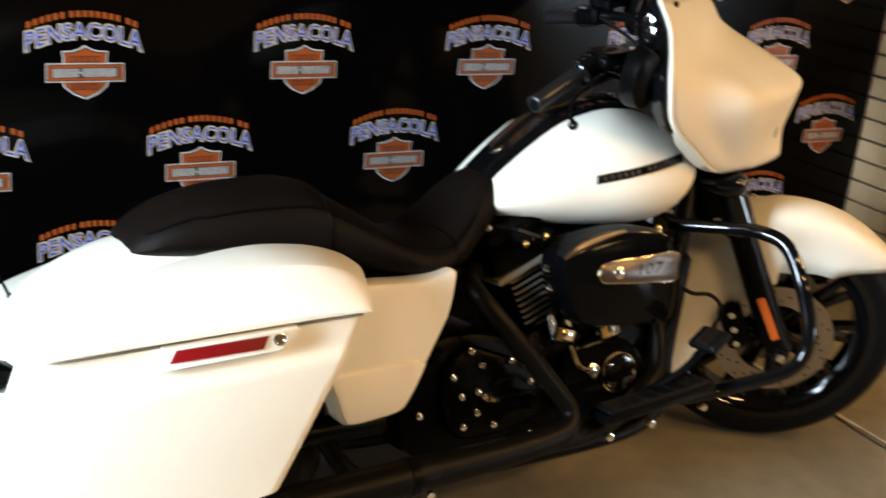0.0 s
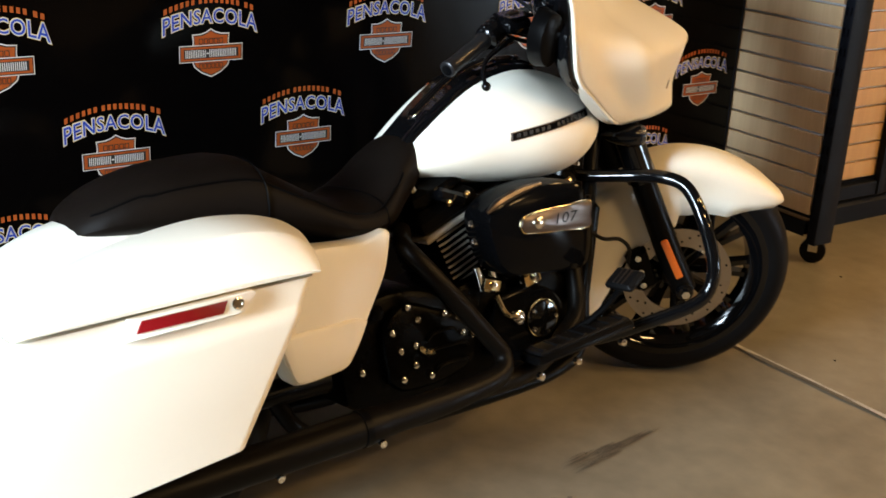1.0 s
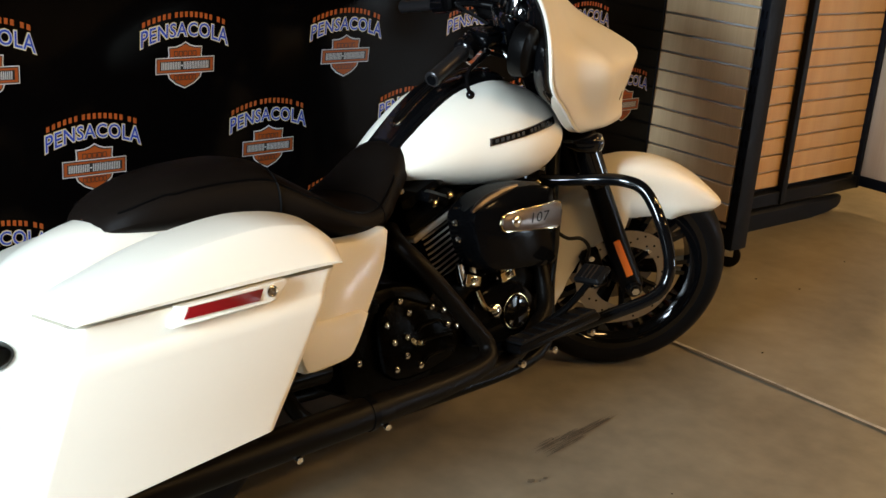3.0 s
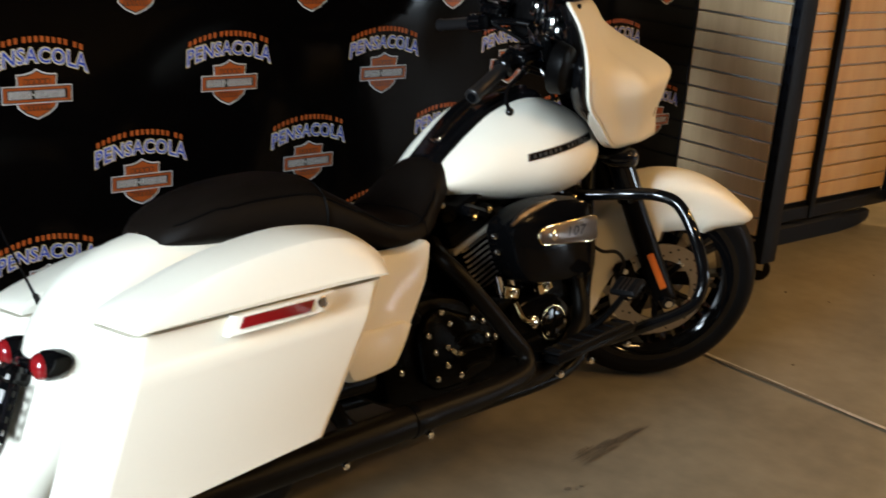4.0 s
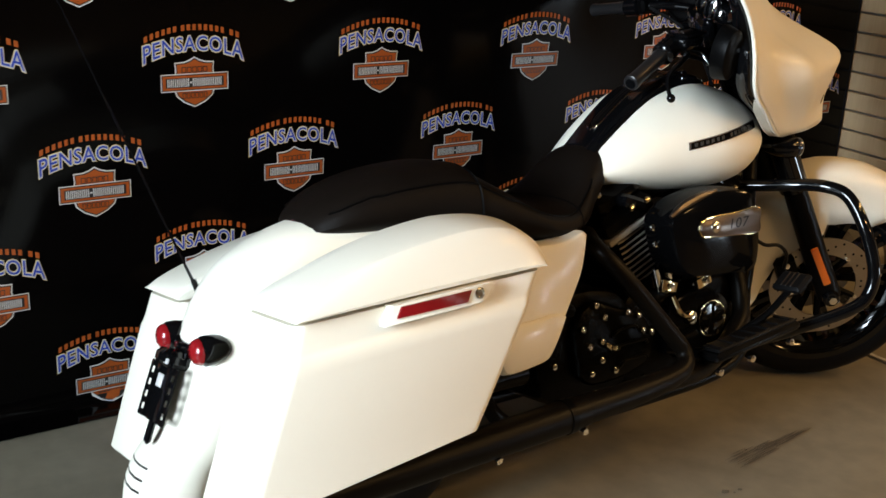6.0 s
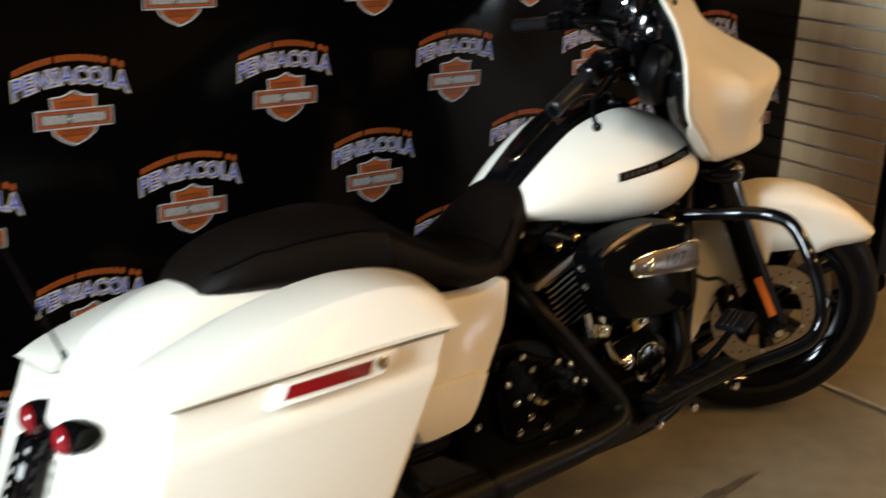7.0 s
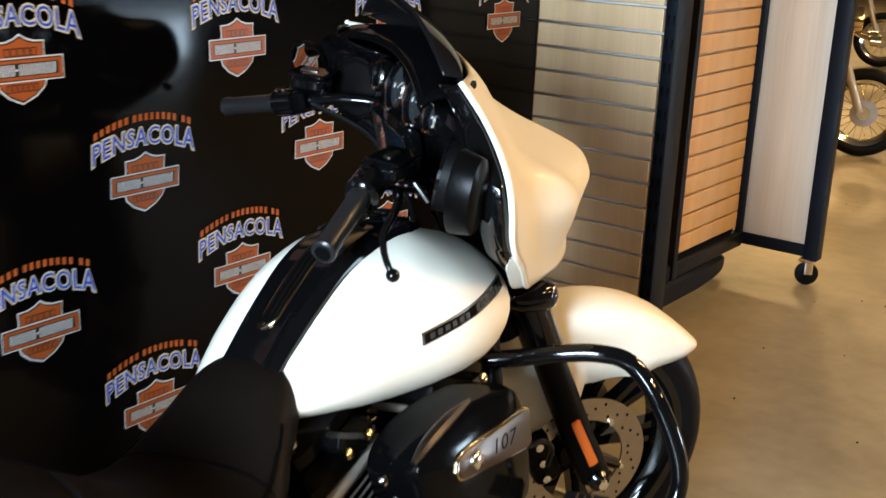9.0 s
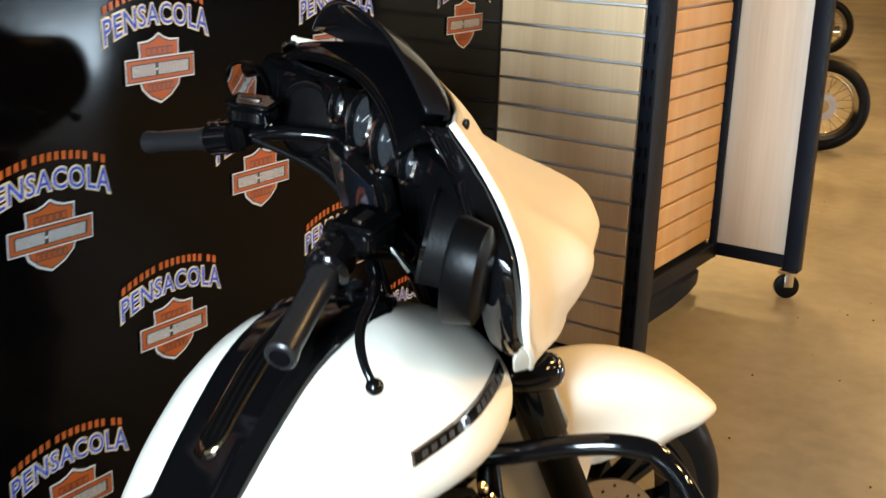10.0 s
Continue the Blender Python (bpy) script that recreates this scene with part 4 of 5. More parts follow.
part("fairing_liner", bm, "black", fairing, turn=F)
for s in (-1, 1):
    rings = []
    for back, inward in ((0.0, 0.004), (0.016, 0.002), (0.030, 0.012), (0.036, 0.03), (0.028, 0.06), (0.008, 0.09), (-0.02, 0.115), (-0.05, 0.135)):
        ring = []
        for cx, cz, ex, ey, ez in ROWS[2:]:
            y = max(ey - inward, 0.06)
            ring.append(Vector((ex - back * (1.55 if s > 0 else 1) * min(1, (ey - 0.2) / 0.2), s * y, ez - 0.004 + (1.06 - ez) * inward * 1.3 - (0.045 * min(max((cz - 1.10) / 0.09, 0), 1) if s > 0 else 0))))
        rings.append(ring)
    part("inner_fairing", loft(rings, closed=False), "black", fairing, "gloss black inner fairing", turn=F, shell=0.003)
    rings = []
    for n, (cx, cz, ex, ey, ez) in enumerate(ROWS[:13]):
        w = 0.036 * min(1, (13 - n) / 6)
        rings.append([Vector((ex + 0.004, s * (ey - 0.004), ez)), Vector((ex + 0.002, s * (ey + 0.003), ez)), Vector((ex - w, s * (ey + 0.020 * w / 0.036), ez + 0.008)), Vector((ex - w, s * (ey + 0.020 * w / 0.036 - 0.005), ez + 0.008))])
    part("lower_flange", loft(rings), "white", fairing, "pale rear-facing lower edge", turn=F)
for s in (-1, 1):
    edge = [(ex - 0.001, s * (ey + 0.0005), ez - (0.045 * min(max((cz - 1.10) / 0.09, 0), 1) if s > 0 else 0)) for cx, cz, ex, ey, ez in ROWS[1:]]
    part("edge_trim", tube(edge, 0.005, 40, 8), "white", fairing, "thin bright white edge", turn=F)

# dash with instruments
dash = part("dash", block(Matrix.Translation((0.338, 0, 1.075)) @ Matrix.Rotation(radians(-10), 4, "Y"), 0.035, 0.58, 0.16, 0.012), "black", fairing, "gloss black instrument panel", turn=F)
rings = []
for f in np.linspace(0, 1, 8):
    rings.append([Vector((0.364 - 0.06 * k * k - 0.087 * f + 0.03 * f * k * k, 0.245 * u, 1.231 + 0.010 * math.sin(f * 3) - 0.035 * k ** 2 - 0.02 * f)) for u, k in ((v, abs(v)) for v in np.linspace(-1, 1, 25))])
part("dash_hood", loft(rings, closed=False), "engine", dash, turn=F, shell=0.008)
for y, z, r in ((0.125, 1.140, 0.026), (0.025, 1.146, 0.043), (-0.075, 1.148, 0.043), (-0.158, 1.143, 0.026)):
    m = axis((0.312, y, z - 0.01), (-0.97, 0, 0.24))
    g = part("gauge", lathe([(-0.02, r + 0.004), (0.012, r + 0.004), (0.016, r + 0.001), (0.012, r - 0.004), (0.006, r - 0.005), (0.004, r - 0.006)], m, 28), "black", dash, "round gauge with thin chrome bezel", turn=F)
    part("bezel", lathe([(0.0140, r + 0.0028), (0.0178, r + 0.001), (0.0165, r - 0.0030), (0.0135, r - 0.002)], m, 28, closed=True), "chrome", g, "thin chrome bezel", turn=F)
    part("dial", lathe([(0.005, r - 0.004), (0.0055, 0)], m, 28), "dial", g, turn=F)
    part("needle", block(m @ Matrix.Translation((0.3 * r, 0.25 * r, 0.008)) @ Matrix.Rotation(0.7, 4, "Z"), r * 0.9, 0.002, 0.001, 0.0003), "p_white", g, turn=F)
for s in (-1, 1):
    m = axis((0.302, s * 0.255, 1.07), (-0.85, -s * 0.5, 0.17))
    sp = part("speaker", lathe([(-0.03, 0.062), (0.01, 0.062), (0.014, 0.057), (0.008, 0.052), (0.012, 0.03), (0.014, 0.0)], m, 30), "rubber", dash, "round black speaker grille", turn=F)
    part("speaker_ring", lathe([(0.008, 0.063), (0.013, 0.063), (0.013, 0.060), (0.008, 0.060)], m, 30, closed=True), "black", sp, turn=F)
m = Matrix.Translation((0.305, 0.0, 1.035)) @ Matrix.Rotation(radians(-14), 4, "Y")
radio = part("display", block(m, 0.03, 0.20, 0.125, 0.008), "black", dash, "dark touch screen display", turn=F)
part("display_glass", block(m @ Matrix.Translation((-0.016, 0, 0)), 0.003, 0.17, 0.10, 0.001), "screen", radio, turn=F)
for y in (-0.094, 0.094):
    part("display_trim", block(m @ Matrix.Translation((-0.016, y, 0)), 0.004, 0.004, 0.11, 0.001), "chrome", radio, turn=F)
part("headlight", lathe([(-0.05, 0.07), (0.02, 0.095), (0.035, 0.098), (0.04, 0.092), (0.05, 0.06), (0.054, 0)], axis((0.585, 0, 0.93), (1, 0, 0)), 32), "chrome", fairing, "round chrome headlight", turn=F)
for s in (-1, 1):
    screw = lathe([(0, 0.007), (0.003, 0.007), (0.004, 0)], axis((0.329, -0.261, 1.220), (0.55, -0.83, 0.1)), 12)
    part("screw", screw if s < 0 else flip(screw), "satin", fairing, "dark trim screw", turn=F)
rings = []
for f in np.linspace(0, 1, 14):
    ring = []
    for u in np.linspace(-1, 1, 29):
        k = abs(u)
        base = Vector((0.385 - 0.075 * k ** 2, 0.24 * u, 1.200 + 0.020 * k ** 2))
        top = Vector((0.28 + 0.012 * k ** 2, 0.225 * u, 1.310 - 0.084 * k ** 2.3))
        p = base.lerp(top, f)
        p.x += 0.018 * math.sin(f * math.pi)
        ring.append(p)
    rings.append(ring)
part("windscreen", loft(rings, closed=False), "glass", fairing, "short dark smoked windscreen", turn=F, shell=0.004)

# handlebar and controls
part("handlebar", tube([(0.07, 0.428, 0.992), (0.140, 0.33, 1.026), (0.20, 0.26, 1.05), (0.262, 0.215, 1.062), (0.335, 0.165, 1.055), (0.365, 0.08, 1.0), (0.355, 0, 0.955), (0.33, -0.10, 0.98), (0.27, -0.19, 1.04), (0.19, -0.245, 1.07), (0.125, -0.317, 1.055), (0.05, -0.41, 1.02)], 0.0127, 70, 12), "black", bike, "black touring handlebar", turn=F)
for s in (-1, 1):
    a, b = (Vector((0.137, -0.302, 1.060)), Vector((0.046, -0.415, 1.019))) if s < 0 else (Vector((0.150, 0.318, 1.030)), Vector((0.062, 0.438, 0.990)))
    d = (b - a).normalized()
    part("grip", lathe([(0, 0.0), (0, 0.019), (0.008, 0.0205), (0.016, 0.018), (0.12, 0.0175), (0.135, 0.0195), (0.141, 0.0195), (0.143, 0.017), (0.143, 0.0)], axis(a, d), 22), "grip", bike, "black rubber grip", turn=F)
    c = a - d * 0.028
    sw = part("switch_housing", lathe([(-0.03, 0.018), (-0.026, 0.027), (0.02, 0.029), (0.026, 0.024), (0.028, 0.018)], axis(c, d), 18), "black", bike, "black switch housing", turn=F)
    for k in range(3):
        part("switch_button", block(axis(c + d * (0.018 * (k - 1)), d) @ pose(-0.005, 0.027, 0, 0, 0, 0), 0.014, 0.006, 0.009, 0.002), "black", sw, turn=F)
    for k in (-1, 1):
        part("switch_rim", lathe([(0.0, 0.0045), (0.004, 0.0045), (0.005, 0.003), (0.005, 0)], axis(c + d * (0.009 * k) + Vector((-0.014, 0, 0.022)), (-0.5, 0, 0.86)), 10), "chrome", sw, "small bright switch button", turn=F)
    part("perch", block(axis(c - d * 0.045, d), 0.05, 0.045, 0.03, 0.008), "satin", bike, turn=F)
    res = part("reservoir", block(Matrix.Translation((0.205, s * 0.256, 1.088)) @ Matrix.Rotation(radians(s * -40), 4, "Z"), 0.074, 0.056, 0.038, 0.012), "black", bike, "black brake fluid reservoir", turn=F)
    part("reservoir_lid", block(Matrix.Translation((0.205, s * 0.256, 1.107)) @ Matrix.Rotation(radians(s * -40), 4, "Z"), 0.078, 0.060, 0.007, 0.003), "black", res, turn=F)
    part("sight_strip", block(Matrix.Translation((0.202, s * 0.258, 1.1115)) @ Matrix.Rotation(radians(s * -40), 4, "Z"), 0.036, 0.012, 0.004, 0.001), "plate", res, turn=F)
    if s < 0:
        path = [(0.200, -0.30, 1.062), (0.182, -0.355, 1.070), (0.161, -0.393, 1.065), (0.139, -0.424, 1.055), (0.129, -0.448, 1.044), (0.128, -0.468, 1.027), (0.134, -0.482, 1.010)]
    else:
        path = [(0.225, 0.275, 1.03), (0.215, 0.33, 1.02), (0.195, 0.39, 1.005), (0.175, 0.42, 0.995), (0.158, 0.445, 0.99), (0.148, 0.458, 0.985), (0.142, 0.465, 0.982)]
    part("lever", tube(path, [0.010, 0.008, 0.0065, 0.006, 0.0055, 0.005, 0.005], 24, 10), "black", bike, "black hand lever with ball end", turn=F)
    part("lever_ball", lathe([(0.0105 * -math.cos(t), 0.0105 * math.sin(t)) for t in np.linspace(0, math.pi, 10)], axis(path[-1], (0, 0, 1)), 14), "black", bike, turn=F)
    tilt = axis((0.245, s * 0.428, 1.083) if s > 0 else (0.258, -0.428, 1.105), (-0.751, -0.613, -0.245) if s > 0 else (-0.71, 0.70, 0.06))
    oval = tilt @ Matrix.Diagonal((1, 1.04, 0.4, 1) if s > 0 else (0.95, 1.45, 0.78, 1))
    mir = part("mirror", lathe([(-0.036, 0.0), (-0.036, 0.030), (-0.028, 0.041), (0.012, 0.046), (0.017, 0.045), (0.017, 0.042), (0.012, 0.041)], oval, 32), "satin", bike, "oval black mirror housing", turn=F)
    part("mirror_glass", lathe([(0.013, 0.0415), (0.0135, 0.0)], oval, 32), "mirror", mir, "mirror glass", turn=F)
    part("mirror_stem", tube([(0.255, s * 0.425, 1.10), (0.29, s * 0.405, 1.075), (0.335, s * 0.385, 1.05)], 0.013, 8, 10), "satin", mir, turn=F)
    part("cable", tube([(0.2, s * 0.24, 1.05), (0.30, s * 0.17, 1.0), (0.36, s * 0.12, 0.9), (0.40, s * 0.09, 0.78)], 0.005, 20, 8), "rubber", bike, turn=F)
part("ignition_rod", tube([(0.255, -0.220, 1.048), (0.262, -0.222, 1.038), (0.279, -0.228, 1.015)], [0.003, 0.0045, 0.006], 6, 8), "chrome", bike, turn=F)

# ---- engine ----
eng = part("engine", slab(smooth_outline([(-0.18, 0.22), (-0.18, 0.40), (-0.12, 0.46), (0.0, 0.48), (0.14, 0.46), (0.22, 0.40), (0.23, 0.28), (0.18, 0.21)], 40), -0.125, 0.125, 0.02), "wrinkle", bike, "black air-cooled V-twin engine")
for sgn, x0 in ((-1, -0.045), (1, 0.105)):
    d = Vector((sgn * 0.38, 0, 0.925)).normalized()
    m0 = Matrix.Translation((x0, 0, 0.44)) @ Matrix((Vector((0, 1, 0)).cross(d), Vector((0, 1, 0)), d)).transposed().to_4x4()
    cyl = part("cylinder", lathe([(0, 0.058), (0.18, 0.058)], m0, 28), "wrinkle", eng, "finned black cylinder")
    for k in range(11):
        out = rounded(0.165, 0.2, 0.04, 4)
        z = 0.012 + 0.0145 * k
        bm = loft([[m0 @ Vector((x * g, y * g, z + h)) for x, y in out] for h, g in ((0, 0.985), (0.0012, 1), (0.0042, 1), (0.0055, 0.985))])
        for f in bm.faces:
            f.material_index = 1 if len(f.verts) == 4 and abs(f.calc_center_median().y) > 0.096 else 0
        part("fin", bm, ["wrinkle", "fin"], cyl, "fin with bare machined edge")
    part("cylinder_head", block(m0 @ Matrix.Translation((0, 0, 0.205)), 0.175, 0.215, 0.062, 0.02), "satin", cyl)
    part("head_band", block(m0 @ Matrix.Translation((0, 0, 0.176)), 0.18, 0.222, 0.014, 0.004), "fin", cyl, "bare metal head edge")
    part("rocker_cover", block(m0 @ Matrix.Translation((0, 0, 0.262)), 0.16, 0.20, 0.06, 0.026), "engine", cyl, "gloss black rocker cover")
    for y in (-0.09, 0.09):
        for x in (-0.06, 0.06):
            part("head_bolt", lathe([(0, 0.009), (0.01, 0.009), (0.012, 0)], m0 @ axis((x, y, 0.290), (0, 0, 1)), 8), "chrome", cyl)
    part("pushrod_tube", tube([m0 @ Vector((sgn * -0.06, -0.115, 0.17)), (0.03 + sgn * 0.035, -0.135, 0.455)], 0.011, 4, 10), "chrome" if sgn > 0 else "satin", eng)
cam_cover = part("cam_cover", slab(smooth_outline([(-0.07, 0.29), (-0.05, 0.40), (0.01, 0.43), (0.10, 0.425), (0.16, 0.37), (0.15, 0.28), (0.06, 0.25)], 36), -0.12, -0.158, 0.012), "engine", eng, "gloss black cam cover")
part("timer_cover", lathe([(0, 0.046), (0.008, 0.046), (0.014, 0.040), (0.016, 0.02), (0.016, 0)], axis((0.083, -0.156, 0.352), (0, -1, 0)), 28), "black", cam_cover)
for k in range(5):
    a = 2 * math.pi * k / 5
    part("cover_bolt", lathe([(0, 0.0055), (0.005, 0.0055), (0.006, 0)], axis((0.083 + 0.036 * math.cos(a), -0.168, 0.352 + 0.036 * math.sin(a)), (0, -1, 0)), 8), "chrome", cam_cover)
for x, z, a in ((-0.062, 0.458, 18), (0.056, 0.452, -14)):
    lb = part("lifter_block", block(pose(x, -0.145, z, 0, a, 0), 0.05, 0.05, 0.035, 0.006), "gold", eng, "bright metal lifter block")
    for dx in (-0.017, 0.017):
        part("lifter_tube", tube([(x + dx, -0.15, z - 0.01), (x + dx * 1.2 - a * 0.0006, -0.152, z + 0.045)], 0.010, 4, 10), "chrome", lb)
    part("lifter_bolt", lathe([(0, 0.007), (0.008, 0.007), (0.009, 0)], axis((x, -0.171, z), (0, -1, 0)), 8), "chrome", lb)
part("oil_pump_cap", lathe([(0, 0.017), (0.01, 0.017), (0.014, 0.011), (0.014, 0)], axis((0.012, -0.158, 0.366), (0, -1, 0)), 16), "chrome", eng)
gearbox = part("gearbox", slab(smooth_outline([(-0.44, 0.25), (-0.45, 0.38), (-0.40, 0.46), (-0.28, 0.48), (-0.17, 0.44), (-0.15, 0.30), (-0.2, 0.22), (-0.36, 0.21)], 40), -0.13, 0.13, 0.02), "wrinkle", bike, "black gearbox with bright bolts")
part("gearbox_cover", slab(smooth_outline([(-0.345, 0.285), (-0.352, 0.40), (-0.30, 0.455), (-0.21, 0.43), (-0.125, 0.385), (-0.11, 0.30), (-0.19, 0.262), (-0.30, 0.258)], 44), -0.125, -0.158, 0.02), "wrinkle", gearbox)
for x, z in ((-0.292, 0.449), (-0.268, 0.417), (-0.196, 0.417), (-0.149, 0.365), (-0.122, 0.356), (-0.277, 0.361), (-0.316, 0.356), (-0.28, 0.317), (-0.313, 0.291), (-0.161, 0.403), (-0.24, 0.285), (-0.335, 0.40), (-0.40, 0.32), (-0.41, 0.40), (-0.15, 0.25), (-0.23, 0.24)):
    part("case_bolt", lathe([(0, 0.0075), (0.007, 0.0075), (0.009, 0.003), (0.009, 0)], axis((x, -0.158 if x > -0.36 else -0.13, z), (0, -1, 0)), 8), "chrome", gearbox)
for x0, z0, x1, z1 in ((-0.245, 0.366, -0.165, 0.372), (-0.248, 0.330, -0.135, 0.332), (-0.226, 0.290, -0.135, 0.295)):
    part("cover_rib", tube([(x0, -0.162, z0), (x0 + 0.012, -0.165, z0 + 0.011), ((x0 + x1) / 2, -0.166, (z0 + z1) / 2 + 0.013), (x1 - 0.012, -0.165, z1 + 0.010), (x1, -0.162, z1)], 0.0035, 14, 8), "satin", gearbox)
for x, z, r in ((-0.243, 0.341, 20), (-0.262, 0.349, 40)):
    part("shift_link", block(pose(x, -0.17, z, 0, r, 0), 0.022, 0.008, 0.012, 0.003), "gold", gearbox)
part("dipstick", lathe([(0, 0.016), (0.012, 0.016), (0.02, 0.011), (0.022, 0)], axis((-0.36, -0.14, 0.44), (0, -0.5, 0.86)), 12), "satin", gearbox)
for k in range(9):
    a = 0.3 + 2 * math.pi * k / 9
    part("cover_bolt", lathe([(0, 0.0045), (0.004, 0.0045), (0.005, 0)], axis((0.045 + 0.088 * math.cos(a), -0.150, 0.345 + 0.066 * math.sin(a)), (0, -1, 0)), 8), "chrome", cam_cover)
part("timer_ring", lathe([(0.004, 0.047), (0.010, 0.047), (0.010, 0.044), (0.004, 0.044)], axis((0.083, -0.156, 0.352), (0, -1, 0)), 28, closed=True), "gold", cam_cover)
part("oil_line", tube([(0.012, -0.165, 0.366), (-0.03, -0.172, 0.385), (-0.05, -0.165, 0.43)], 0.006, 10, 8), "gold", eng)
part("coil_cover", block(pose(-0.13, -0.11, 0.665, 0, 20, 0), 0.07, 0.05, 0.03, 0.008), "black", eng)
for x, z in ((-0.10, 0.668), (-0.15, 0.655), (-0.065, 0.645), (0.205, 0.66), (0.222, 0.635)):
    part("top_bolt", lathe([(0, 0.008), (0.008, 0.008), (0.010, 0.004), (0.010, 0)], axis((x, -0.135, z), (0, -0.9, 0.3)), 8), "gold", eng)
# air cleaner
AIR = smooth_outline([(-0.105, 0.575), (-0.110, 0.622), (-0.085, 0.654), (-0.03, 0.676), (0.05, 0.685), (0.13, 0.678), (0.18, 0.655), (0.198, 0.58), (0.192, 0.50), (0.165, 0.465), (0.07, 0.468), (-0.04, 0.480), (-0.085, 0.515)], 56)
air = part("air_cleaner", slab(AIR, -0.12, -0.232, 0.028), "engine", bike, "gloss black air cleaner cover with metal badge plate", 30)
part("badge_rim", slab(smooth_outline([(-0.029, 0.594), (-0.019, 0.615), (0.02, 0.623), (0.10, 0.625), (0.181, 0.627), (0.183, 0.594), (0.177, 0.563), (0.10, 0.565), (0.01, 0.572), (-0.019, 0.577)], 50), -0.222, -0.2365, 0.003), "gold", air)
pl = part("badge_plate", slab(smooth_outline([(-0.026, 0.594), (-0.017, 0.612), (0.02, 0.620), (0.10, 0.622), (0.178, 0.624), (0.180, 0.594), (0.174, 0.566), (0.10, 0.568), (0.01, 0.575), (-0.017, 0.580)], 50), -0.225, -0.240, 0.003), "plate", air, "brushed metal badge plate")
part("badge_bolt", lathe([(0, 0.015), (0.006, 0.014), (0.009, 0.010), (0.009, 0.0)], axis((0.02, -0.239, 0.597), (0, -1, 0)), 20), "chrome", pl)
NUM, NUM_FACES = letters("107", 0.0)
bm = bmesh.new()
lo, hi = NUM.min(axis=0), NUM.max(axis=0)
vs = [bm.verts.new((0.072 + 0.060 * (x - lo[0]) / (hi[0] - lo[0]) + 0.006 * (z - lo[1]) / (hi[1] - lo[1]), -0.2408, 0.586 + 0.024 * (z - lo[1]) / (hi[1] - lo[1]))) for x, z, _ in NUM]
for f in NUM_FACES:
    bm.faces.new([vs[i] for i in f])
part("number", bm, "satin", pl, "engraved number 107")
bm = tube([(-0.108, -0.222, 0.636), (-0.072, -0.224, 0.656), (-0.014, -0.223, 0.672), (0.05, -0.218, 0.680)], [0.005, 0.010, 0.010, 0.004], 14, 8)
part("intake_trim", bm, "plate", air, "curved bare metal trim")
for x, z in ((-0.112, 0.606), (-0.104, 0.565)):
    part("intake_bolt", lathe([(0, 0.008), (0.010, 0.008), (0.013, 0.004), (0.013, 0)], axis((x, -0.165, z), (-0.5, -0.85, 0.2)), 8), "chrome", air)
part("breather_box", block(pose(0.06, -0.13, 0.505), 0.2, 0.13, 0.08, 0.03), "wrinkle", bike)

